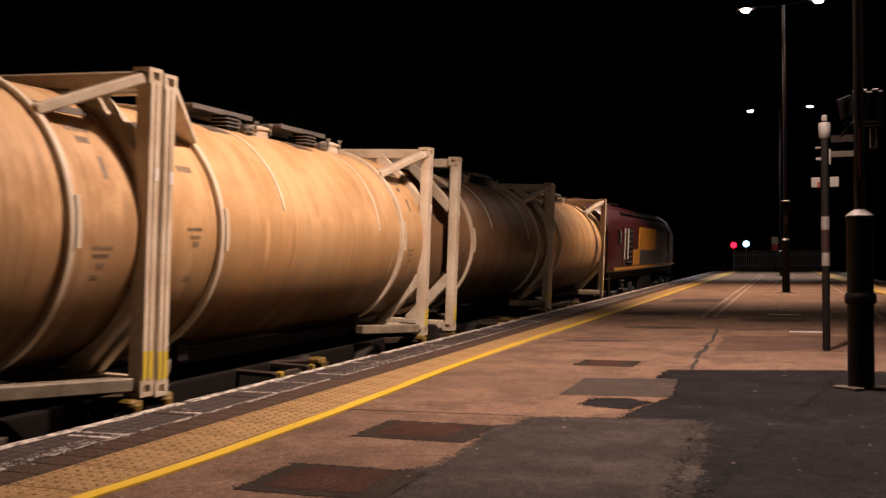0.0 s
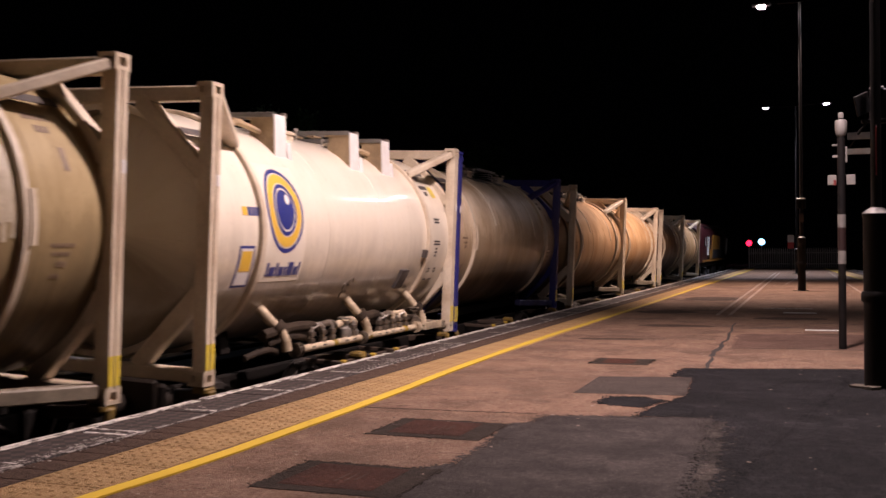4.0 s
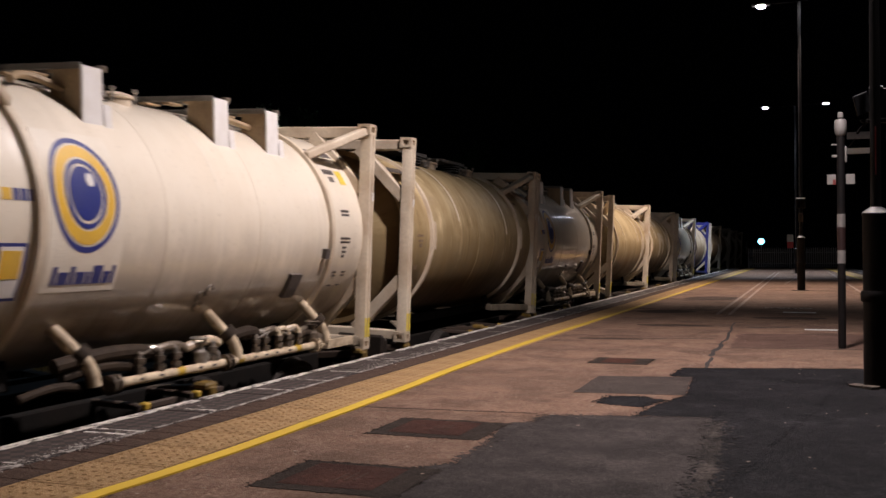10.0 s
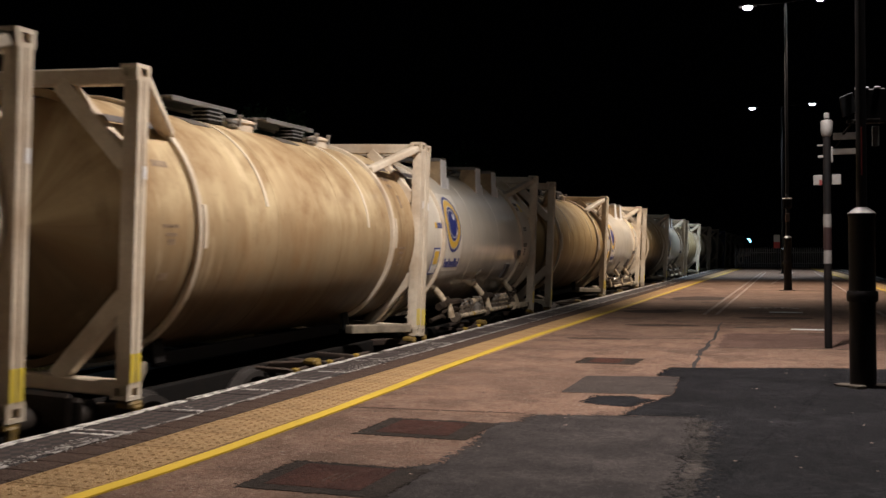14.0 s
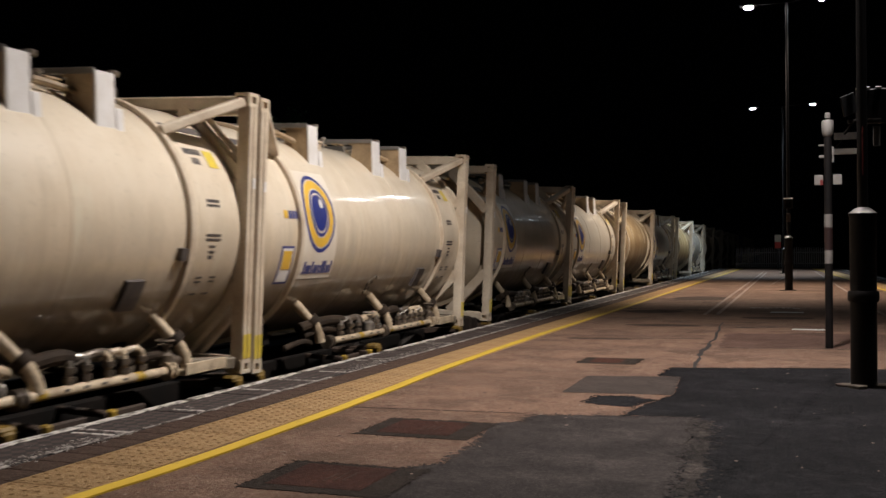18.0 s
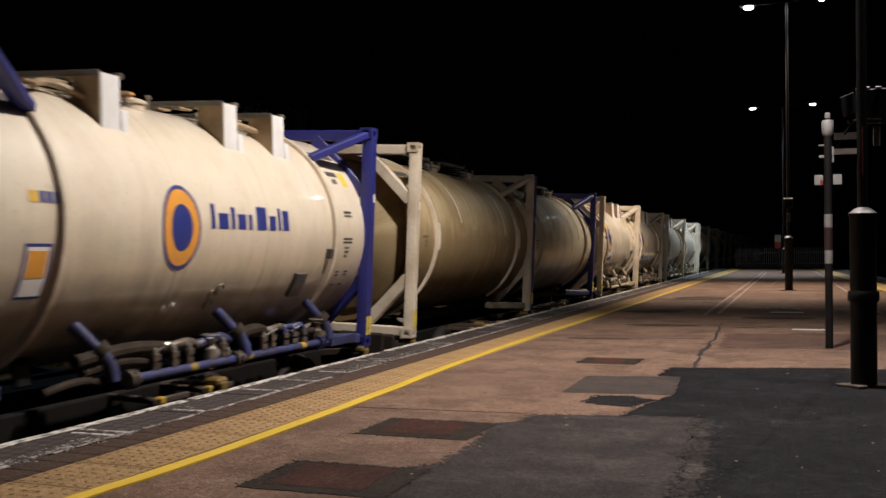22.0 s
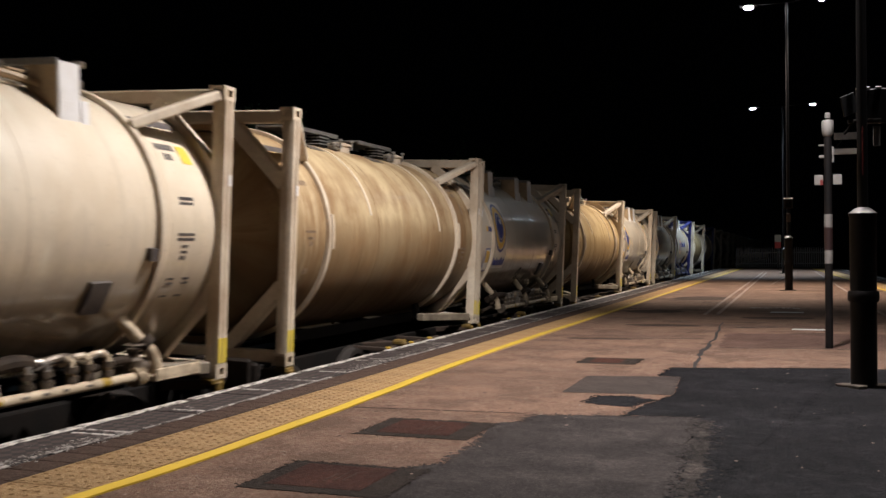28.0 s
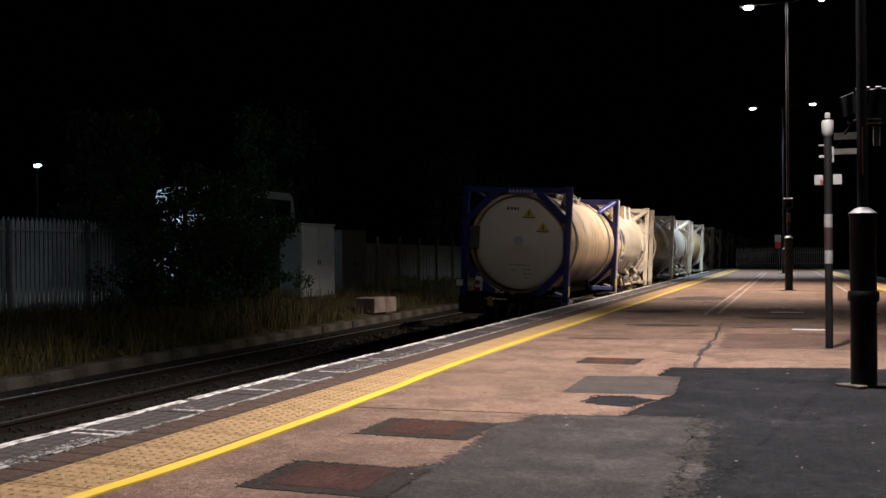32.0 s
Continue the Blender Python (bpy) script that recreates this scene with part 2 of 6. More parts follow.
M_BLACKPAINT = plain("column_black", (0.006, 0.0055, 0.006), (0.014, 0.010, 0.009), 0.5, 0, 6, 80, 0.5, 0.3, 0.2, 0.002, spec=0.2)
M_SIGNGREY = plain("sign_grey", (0.20, 0.19, 0.18), (0.10, 0.09, 0.085), 0.5, 0, 9, 60, 0.7, 0.3)
M_GALV = plain("galvanised", (0.32, 0.32, 0.33), (0.18, 0.17, 0.17), 0.5, 0.5, 4, 60, 0.6, 0.3)
M_PALE = plain("pale_grey_paint", (0.55, 0.55, 0.53), (0.38, 0.37, 0.34), 0.5, 0, 4, 60, 0.5, 0.2)
M_WHITE = plain("white_paint", (0.74, 0.73, 0.70), (0.5, 0.48, 0.44), 0.5, 0, 4, 60, 0.4, 0.15)
M_REDPAINT = plain("red_paint", (0.16, 0.02, 0.018), (0.08, 0.015, 0.014), 0.5, 0, 5, 60, 0.5, 0.2)
M_BANDRED = plain("dark_red_band", (0.022, 0.008, 0.008), (0.014, 0.007, 0.007), 0.5)
M_NOTICE = plain("notice_red", (0.55, 0.04, 0.035), (0.40, 0.04, 0.035), 0.5)
M_LINE = paving("pale_line", (0.46, 0.35, 0.29), (0.27, 0.19, 0.15), (0.52, 0.42, 0.36), mott=0.7)
M_MAROON = plain("loco_maroon", (0.036, 0.0042, 0.0065), (0.016, 0.003, 0.004), 0.38, 0, 1.2, 30, 0.6, 0.2)
M_GOLD = plain("loco_gold", (0.30, 0.135, 0.018), (0.15, 0.075, 0.018), 0.4, 0, 1.5, 30, 0.5, 0.2)
M_LOCOGREY = plain("loco_grey", (0.026, 0.026, 0.028), (0.016, 0.016, 0.018), 0.5, 0, 2, 30, 0.6, 0.3)
M_GLASS = plain("dark_glass", (0.012, 0.013, 0.015), (0.02, 0.02, 0.02), 0.08, 0, 2, 30, 0.3, 0.1, 0.0)
M_PLATFORM = paving("platform_asphalt", (0.285, 0.171, 0.118), (0.130, 0.080, 0.059), (0.385, 0.26, 0.195), mott=0.9)
M_TAR = paving("black_asphalt", (0.0160, 0.0150, 0.0172), (0.0050, 0.0047, 0.0058), (0.056, 0.050, 0.055), grain=0.9, mott=1.1)
M_TRENCH = paving("grey_asphalt", (0.082, 0.069, 0.064), (0.036, 0.030, 0.029), (0.135, 0.114, 0.104))
M_CRUMB = paving("crumbled_edge", (0.085, 0.070, 0.062), (0.020, 0.018, 0.018), (0.15, 0.125, 0.11), mott=1.2)
M_GREYPATCH = paving("grey_concrete", (0.098, 0.078, 0.068), (0.060, 0.047, 0.041), (0.135, 0.108, 0.094))


def tread_stone(name, colour, pale):
    """Dark coper with a worn diamond tread and traces of white paint."""
    m, n, l, p = tree_of(name)
    tc, mp, ck = n.new("ShaderNodeTexCoord"), n.new("ShaderNodeMapping"), n.new("ShaderNodeTexChecker")
    mp.inputs["Rotation"].default_value = (0, 0, radians(45))
    l.new(tc.outputs["Object"], mp.inputs["Vector"])
    l.new(mp.outputs["Vector"], ck.inputs["Vector"])
    ck.inputs["Scale"].default_value = 13
    v = coords(n, l)
    wear = noise_of(n, l, v, 5.0, 7, 0.22, 0.42, 0.7)
    fine = noise_of(n, l, v, 60, 4, 0.35, 0.65, 0.7)
    trace = times(n, l, noise_of(n, l, v, 11.0, 9, 0.56, 0.62, 0.8), noise_of(n, l, v, 1.6, 3, 0.50, 0.62))
    c = blend(n, l, times(n, l, ck.outputs["Fac"], times(n, l, wear, 0.9)), colour, tuple(x * 0.14 for x in colour))
    c = blend(n, l, times(n, l, fine, 0.3), c, pale)
    c = blend(n, l, times(n, l, trace, 0.8), c, (0.38, 0.34, 0.31))
    l.new(c, p.inputs["Base Color"])
    p.inputs["Roughness"].default_value = 0.8
    bumped(n, l, p, ck.outputs["Fac"], 0.6, 0.006)
    return m


M_COPER = tread_stone("coper_stone", (0.056, 0.037, 0.031), (0.024, 0.016, 0.014))
M_BRICKSTRIP = paving("brown_concrete", (0.102, 0.066, 0.049), (0.070, 0.045, 0.034), (0.14, 0.094, 0.073))
M_TACTILE = paving("buff_tactile", (0.44, 0.28, 0.133), (0.35, 0.213, 0.098), (0.52, 0.35, 0.182), 0.8, 0.35, 0.7)
# Darker than the slab: the shaded sides of the blisters put into their colour.
M_BLISTER = paving("shaded_blister", (0.34, 0.212, 0.098), (0.28, 0.17, 0.078), (0.41, 0.268, 0.13), 0.8, 0.2, 0.5)
M_COVER = paving("rusty_cover", (0.085, 0.034, 0.024), (0.055, 0.024, 0.019), (0.12, 0.054, 0.036))
M_COVERRIM = paving("tar_rim", (0.050, 0.037, 0.030), (0.034, 0.026, 0.022), (0.078, 0.058, 0.046))
M_CRACK = plain("crack_tar", (0.020, 0.015, 0.014), (0.035, 0.024, 0.02), 0.9)
M_YELLOWLINE = chipped("yellow_line", (0.57, 0.38, 0.020), (0.32, 0.20, 0.045), 0.66)
M_WHITELINE = chipped("white_edge", (0.64, 0.60, 0.55), (0.062, 0.045, 0.038), 0.525, 16)
M_WHITEWORN = chipped("white_worn", (0.44, 0.41, 0.37), (0.062, 0.045, 0.038), 0.50, 20)
M_BALLAST = paving("ballast", (0.036, 0.030, 0.025), (0.018, 0.015, 0.013), (0.062, 0.052, 0.044))
M_SOIL = paving("earth_brown", (0.115, 0.082, 0.042), (0.07, 0.056, 0.026), (0.15, 0.11, 0.06))
M_CONCRETE = paving("old_concrete", (0.22, 0.19, 0.155), (0.065, 0.055, 0.043), (0.21, 0.18, 0.15))
M_GRASS = plain("dry_grass", (0.135, 0.108, 0.028), (0.065, 0.068, 0.016), 0.8, 0, 3, 20, 0.8, 0.4)
M_LEAF = plain("leaves", (0.030, 0.066, 0.018), (0.012, 0.028, 0.008), 0.6, 0, 2, 20, 0.8, 0.4)
M_BARK = plain("bark", (0.09, 0.065, 0.045), (0.04, 0.03, 0.02), 0.9, 0, 6, 40)
M_FENCE = plain("fence_grey", (0.70, 0.75, 0.80), (0.44, 0.48, 0.52), 0.5, 0.0, 3, 40)
M_BOARD = plain("weathered_board", (0.19, 0.155, 0.125), (0.09, 0.07, 0.055), 0.7, 0, 3, 40)
M_CABDARK = plain("cabinet_brown", (0.085, 0.068, 0.055), (0.04, 0.032, 0.027), 0.6, 0, 3, 40)
M_RAILSIDE = plain("rail_side", (0.016, 0.011, 0.008), (0.010, 0.008, 0.007), 0.85, 0, 3, 40, spec=0.1)
M_KERB = paving("stained_kerb", (0.16, 0.135, 0.105), (0.055, 0.046, 0.035), (0.28, 0.24, 0.19))
M_REDASPH = paving("reddish_asphalt", (0.165, 0.098, 0.074), (0.10, 0.060, 0.047), (0.23, 0.15, 0.118))
M_LAMP = glow("lamp_lens", (1.0, 0.95, 0.88), 260)
M_LAMPFAR = glow("lamp_lens_far", (0.93, 0.96, 1.0), 60)
M_SIGRED = glow("signal_red", (1.0, 0.012, 0.03), 5)
M_SIGWHITE = glow("signal_white", (0.28, 0.78, 1.0), 4.5)
M_MARK = plain("faded_blue_mark", (0.50, 0.52, 0.58), (0.66, 0.60, 0.54), 0.5, 0, 14, 60, 1.0, 0.3)
M_TAIL = plain("tail_red", (0.20, 0.012, 0.012), (0.12, 0.01, 0.01), 0.15, 0, 6, 60, 0.3, 0.1)


# ---------- mesh helpers ----------
class Geo:
    """Collects points and faces of one mesh."""

    def __init__(self):
        self.v, self.f = [], []

    def add(self, pts, faces):
        k = len(self.v)
        self.v += [tuple(q) for q in pts]
        self.f += [tuple(i + k for i in fc) for fc in faces]
        return self

    def box(self, c, s, bev=0.0, m=None):
        """A box of size s at c, with chamfered edges."""
        hx, hy, hz = s[0] / 2, s[1] / 2, s[2] / 2
        if bev <= 0:
            pts = [(x, y, z) for x in (-hx, hx) for y in (-hy, hy) for z in (-hz, hz)]
            fcs = [(0, 1, 3, 2), (4, 6, 7, 5), (0, 4, 5, 1), (2, 3, 7, 6), (0, 2, 6, 4), (1, 5, 7, 3)]
        else:
            b = min(bev, hx * 0.9, hy * 0.9, hz * 0.9)
            pts, idx = [], {}
            for x in (-1, 1):
                for y in (-1, 1):
                    for z in (-1, 1):
                        for ax in range(3):
                            idx[x, y, z, ax] = len(pts)
                            pts.append((x * (hx - (b if ax != 0 else 0)), y * (hy - (b if ax != 1 else 0)), z * (hz - (b if ax != 2 else 0))))
            fcs = []
            for s0 in (-1, 1):
                fcs.append(tuple(idx[s0, a, c2, 0] for a, c2 in ((-1, -1), (1, -1), (1, 1), (-1, 1))))
                fcs.append(tuple(idx[a, s0, c2, 1] for a, c2 in ((-1, -1), (1, -1), (1, 1), (-1, 1))))
                fcs.append(tuple(idx[a, c2, s0, 2] for a, c2 in ((-1, -1), (1, -1), (1, 1), (-1, 1))))
                for s1 in (-1, 1):
                    fcs.append((idx[s0, s1, -1, 0], idx[s0, s1, 1, 0], idx[s0, s1, 1, 1], idx[s0, s1, -1, 1]))
                    fcs.append((idx[s0, -1, s1, 0], idx[s0, 1, s1, 0], idx[s0, 1, s1, 2], idx[s0, -1, s1, 2]))
                    fcs.append((idx[-1, s0, s1, 1], idx[1, s0, s1, 1], idx[1, s0, s1, 2], idx[-1, s0, s1, 2]))
                    for s2 in (-1, 1):
                        fcs.append((idx[s0, s1, s2, 0], idx[s0, s1, s2, 1], idx[s0, s1, s2, 2]))
        mm = m or Matrix()
        return self.add([Vector(c) + (mm.to_3x3() @ Vector(q)) for q in pts], fcs)

    def beam(self, a, b, w, h, bev=0.01, up=(0, 0, 1)):
        """A bar of section w by h from a to b."""
        a, b = Vector(a), Vector(b)
        d = b - a
        y = d.normalized()
        x = y.cross(Vector(up))
        x = x.normalized() if x.length > 1e-4 else Vector((1, 0, 0))
        z = x.cross(y)
        m = Matrix((x, y, z)).transposed()
        return self.box((a + b) / 2, (w, d.length, h), bev, m)

    def tube(self, pts, r, n=10, caps=True, r2=None):
        """A round bar or pipe along a line of points."""
        pts = [Vector(q) for q in pts]
        rings, fcs = [], []
        prev = None
        for i, q in enumerate(pts):
            d = (pts[min(i + 1, len(pts) - 1)] - pts[max(i - 1, 0)]).normalized()
            x = prev if prev is not None else (Vector((0, 0, 1)) if abs(d.z) < 0.9 else Vector((1, 0, 0)))
            x = (x - d * x.dot(d)).normalized()
            prev = x
            y = d.cross(x)
            rr = r if r2 is None else r + (r2 - r) * i / (len(pts) - 1)
            rings += [q + (x * math.cos(2 * math.pi * k / n) + y * math.sin(2 * math.pi * k / n)) * rr for k in range(n)]
        for i in range(len(pts) - 1):
            for k in range(n):
                fcs.append((i * n + k, i * n + (k + 1) % n, (i + 1) * n + (k + 1) % n, (i + 1) * n + k))
        if caps:
            fcs += [tuple(range(n)), tuple((len(pts) - 1) * n + k for k in range(n))]
        return self.add(rings, fcs)

    def lathe(self, prof, c=(0, 0, 0), axis="Z", n=24, close=False):
        """Turn a profile of (along, radius) round an axis through c."""
        rings, fcs = [], []
        for a, r in prof:
            for k in range(n):
                u, w = r * math.cos(2 * math.pi * k / n), r * math.sin(2 * math.pi * k / n)
                q = {"Z": (u, w, a), "Y": (u, a, w), "X": (a, u, w)}[axis]
                rings.append((q[0] + c[0], q[1] + c[1], q[2] + c[2]))
        m = len(prof)
        for i in range(m if close else m - 1):
            j = (i + 1) % m
            for k in range(n):
                fcs.append((i * n + k, i * n + (k + 1) % n, j * n + (k + 1) % n, j * n + k))
        return self.add(rings, fcs)

    def slab(self, poly, z0, z1):
        """A flat piece with the outline poly from z0 up to z1."""
        n = len(poly)
        pts = [(x, y, z0) for x, y in poly] + [(x, y, z1) for x, y in poly]
        return self.add(pts, [tuple(range(n, 2 * n)), tuple(range(n - 1, -1, -1))] + [(i, (i + 1) % n, n + (i + 1) % n, n + i) for i in range(n)])

    def mesh(self, name, mat, smooth=True, tidy=True):
        me = bpy.data.meshes.new(name)
        me.from_pydata(self.v, [], self.f)
        if tidy:
            bm = bmesh.new()
            bm.from_mesh(me)
            bmesh.ops.remove_doubles(bm, verts=bm.verts, dist=0.00002)
            bmesh.ops.recalc_face_normals(bm, faces=bm.faces)
            bm.to_mesh(me)
            bm.free()
        if smooth:
            me.polygons.foreach_set("use_smooth", [True] * len(me.polygons))
            me.set_sharp_from_angle(angle=radians(35))
        me.materials.append(mat)
        return me


MESHES = {}


def part(name, geo, mat, parent=None, label="", key=None, at=None):
    """One mesh object, under its thing or part; alike pieces share one mesh by key."""
    if key is not None and (key, mat.name) in MESHES:
        me = MESHES[key, mat.name]
    else:
        me = (geo() if callable(geo) else geo).mesh(name, mat)
        if key is not None:
            MESHES[key, mat.name] = me
    ob = new(name, me)
    ob.parent = parent
    if at is not None:
        ob.matrix_basis = at
    if label:
        ob["label"] = label
    return ob


def thing(name, label, category, group="", kind="", at=None):
    ob = tagged(new(name), label, category, group, kind)
    ob.empty_display_size = 0.2
    if at is not None:
        ob.matrix_basis = at
    return ob


# ---------- setting ----------
EDGE, Y0, Y1 = -4.577, -14.0, 61.0


def right_edge(y):
    return 4.9 - 0.05 * y


ground = tagged(part("ground", Geo().add([(-900, -700, -1.22), (900, -700, -1.22), (900, 1500, -1.22), (-900, 1500, -1.22)], [(0, 1, 2, 3)]), M_BALLAST), "dark stony ground around the railway", "ground", kind="structure")

platform = tagged(part("platform", Geo().slab([(EDGE + 0.03, Y0), (right_edge(Y0) - 0.03, Y0), (right_edge(Y1) - 0.03, Y1), (EDGE + 0.03, Y1)], -1.25, -0.012), M_PLATFORM), "worn brown asphalt island platform, patched", "platform", kind="structure")


def piece(name, poly, mat, z=0.0, label="", low=-0.012):
    return part(name, Geo().slab(poly, low, z), mat, platform, label)


# asphalt skins, patches and covers
piece("asphalt_skin", [(-3.30, Y0), (right_edge(Y0) - 1.2, Y0), (right_edge(Y1) - 1.2, Y1), (-3.30, Y1)], M_PLATFORM, -0.008, low=-0.02)  # top skin
rag = random.Random(3)


def ragged(poly, amp=0.01, step=0.05):
    """The outline with broken, uneven edges."""
    out = []
    for k, (x, y) in enumerate(poly):
        x2, y2 = poly[(k + 1) % len(poly)]
        n = max(1, int(math.hypot(x2 - x, y2 - y) / step))
        for j in range(n):
            s = j / n
            w = amp if j else amp * 0.4
            out.append((x + (x2 - x) * s + rag.uniform(-w, w), y + (y2 - y) * s + rag.uniform(-w, w)))
    return out


piece("black_asphalt", ragged([(4.4, 10.45), (0.4, 10.30), (-1.20, 9.90), (-1.24, 9.25), (-1.04, 9.22), (-0.96, 8.05), (-1.08, 7.62), (-1.18, 6.98), (-0.66, 7.05), (-0.60, 5.8), (-0.56, 4.0), (-0.5, 0.5), (-0.4, -6), (4.4, -6)], 0.014), M_TAR, -0.0064, "black asphalt resurfacing")
piece("grey_trench", ragged([(-1.78, 6.52), (-1.76, 6.80), (-0.67, 7.05), (-0.45, 6.9), (-0.4, 5.8), (-0.35, 4.0), (-0.3, 0.5), (-2.0, 0.5), (-1.92, 4.3), (-1.96, 4.65), (-2.0, 4.94), (-1.84, 5.1), (-1.84, 5.75), (-1.96, 6.38)], 0.012), M_TRENCH, -0.0072, "grey asphalt trench reinstatement")
piece("grey_patch", ragged([(-1.85, 7.95), (-1.86, 9.05), (-1.05, 9.22), (-0.97, 8.05)], 0.006), M_GREYPATCH, -0.0056, "grey square patch")
piece("black_patch", ragged([(-1.54, 7.45), (-1.54, 7.84), (-1.30, 7.88), (-1.10, 7.75), (-1.2, 7.36)], 0.03, 0.04), M_TAR, -0.0060, "black tar patch")
piece("pale_band", ragged([(-1.22, 10.0), (0.4, 10.4), (4.4, 10.6), (4.4, 12.1), (-1.05, 12.0)], 0.012), M_PLATFORM, -0.0066, "pale concrete band")


def cover(x0, y0, x1, y1, skew, marks=True):
    """Sunken inspection cover in its ragged tar surround."""
    piece("cover_surround", ragged([(x0, y0), (x0, y1), (x1, y1), (x1, y0)], 0.006), M_COVERRIM, -0.0056, "dark tar round an inspection cover")
    b = 0.10
    cv = piece("inspection_cover", [(x0 + b, y0 + b), (x0 + b, y1 - b * 0.5), (x1 - b * 1.6, y1 - b * 0.5), (x1 - b * 1.6, y0 + b)], M_COVER, -0.0046, "rust-red inspection cover")
    cx, cy = (x0 + x1) / 2, (y0 + y1) / 2
    if marks:
        for k in range(3):
            part("cover_mark", Geo().box((cx - 0.03 + k * 0.045, cy + 0.02 * k, -0.0045), (0.012, 0.18, 0.0022), 0.0), M_BRICKSTRIP, cv)
    return cv


cover(-2.64, 4.29, -1.86, 4.93, 0)
cover(-2.68, 5.77, -1.93, 6.39, 0)
cover(-2.17, 10.06, -1.59, 10.60, 0, False)


def crack(pts, w=0.012):
    g = Geo()
    rr = random.Random(int(pts[0][1] * 100))
    fine = []
    for (x, y), (x2, y2) in zip(pts, pts[1:]):
        for j in range(6):
            s = j / 6
            fine.append((x + (x2 - x) * s + rr.uniform(-0.02, 0.02), y + (y2 - y) * s))
    fine.append(pts[-1])
    for (x, y), (x2, y2) in zip(fine, fine[1:]):
        g.beam((x, y, -0.007), (x2, y2, -0.007), w * rr.uniform(0.4, 1.7), 0.003, 0)
    part("crack", g, M_CRACK, platform)


crack([(-1.01, 9.95), (-1.06, 11.32), (-1.07, 13.14), (-1.17, 16.21)], 0.045)
crack([(-3.2, 6.75), (-1.85, 6.85)], 0.006)
crack([(-1.17, 16.2), (0.2, 16.4), (1.9, 16.2)], 0.02)
crack([(-0.9, 12.1), (0.3, 12.2), (2.2, 12.1)], 0.03)
crack([(-0.9, 15.2), (-0.35, 15.4)], 0.05)
crack([(-3.2, 19.6), (-1.6, 19.4)], 0.02)
crack([(-1.6, 28.6), (0.8, 28.7)], 0.06)
crack([(-2.4, 13.0), (-1.2, 13.2)], 0.02)
piece("worn_channel", ragged([(-1.65, 17.9), (-1.36, 17.9), (-1.55, 50.4), (-1.81, 50.4)], 0.02, 0.3), M_PLATFORM, -0.0066, "worn pale channel in the asphalt")
piece("crumbled_edge", ragged([(-0.70, 6.9), (-0.60, 6.85), (-0.53, 6.1), (-0.50, 5.2), (-0.46, 4.0), (-0.40, 3.2), (-0.52, 3.2), (-0.57, 4.2), (-0.58, 5.4), (-0.64, 6.2)], 0.03, 0.06), M_CRUMB, -0.0058, "crumbled pale joint between the patches")


def fringe(name, poly, mat, z, width, count, seed, label):
    """Loose grit of a patch's own material scattered along its edges."""
    g, rr = Geo(), random.Random(seed)
    n = len(poly)
    spans = [math.hypot(poly[(k + 1) % n][0] - poly[k][0], poly[(k + 1) % n][1] - poly[k][1]) for k in range(n)]
    for k in range(n):
        (x, y), (x2, y2) = poly[k], poly[(k + 1) % n]
        for j in range(int(count * spans[k] / sum(spans))):
            s = rr.random()
            px, py = x + (x2 - x) * s + rr.gauss(0, width), y + (y2 - y) * s + rr.gauss(0, width)
            r = rr.uniform(0.004, 0.014) * rr.uniform(0.5, 1.2)
            a = rr.uniform(0, 6.28)
            pts = [(px + r * q * math.cos(a + b) * 1.3, py + r * q * math.sin(a + b)) for b, q in ((0, 1), (1.1, 0.7), (2.0, 1.1), (3.2, 0.8), (4.1, 1.0), (5.2, 0.7))]
            lift = rr.uniform(0.0002, 0.0009)
            g.slab(pts, z - 0.0014, z + lift)
    ob = part(name, g, mat, platform, label)
    return ob


fringe("loose_grit", [(0.4, 10.30), (-1.20, 9.90), (-1.24, 9.25), (-1.04, 9.22), (-0.96, 8.05), (-1.08, 7.62), (-1.18, 6.98), (-0.66, 7.05), (-0.60, 5.8), (-0.56, 4.0)], M_TAR, -0.0062, 0.022, 1300, 31, "black grit along the patch edges")
fringe("loose_grit", [(-1.92, 4.3), (-1.96, 4.65), (-2.0, 4.94), (-1.84, 5.1), (-1.84, 5.75), (-1.96, 6.38), (-1.78, 6.52), (-1.76, 6.80), (-0.67, 7.05), (-1.76, 6.80)], M_TRENCH, -0.0070, 0.025, 1300, 32, "grey grit along the trench edges")
fringe("loose_grit", [(-0.62, 6.9), (-0.55, 6.0), (-0.52, 5.0), (-0.45, 3.8), (-0.52, 5.0)], M_CRUMB, -0.0057, 0.05, 900, 33, "pale grit along the crumbled joint")
fringe("loose_grit", [(-1.54, 7.45), (-1.54, 7.84), (-1.30, 7.88), (-1.10, 7.75), (-1.2, 7.36)], M_TAR, -0.0059, 0.02, 260, 34, "dark grit round the small patch")
for q0, q1, q2, q3 in ((-2.64, 4.29, -1.86, 4.93), (-2.68, 5.77, -1.93, 6.39), (-2.17, 10.06, -1.59, 10.60)):
    fringe("loose_grit", [(q0, q1), (q0, q3), (q2, q3), (q2, q1)], M_COVERRIM, -0.0055, 0.010, 200, int(q1 * 10), "dark grit round the cover")
fringe("gum_spots", [(-2.9, 3.6), (-2.2, 16.0), (-1.6, 4.0), (-2.9, 24.0)], M_CRACK, -0.0078, 0.30, 150, 51, "dark spots trodden into the asphalt")
fringe("pale_specks", [(-2.9, 3.6), (-1.4, 13.0), (0.6, 4.0), (1.0, 14.0)], M_LINE, -0.0060, 0.40, 160, 52, "pale specks on the platform")
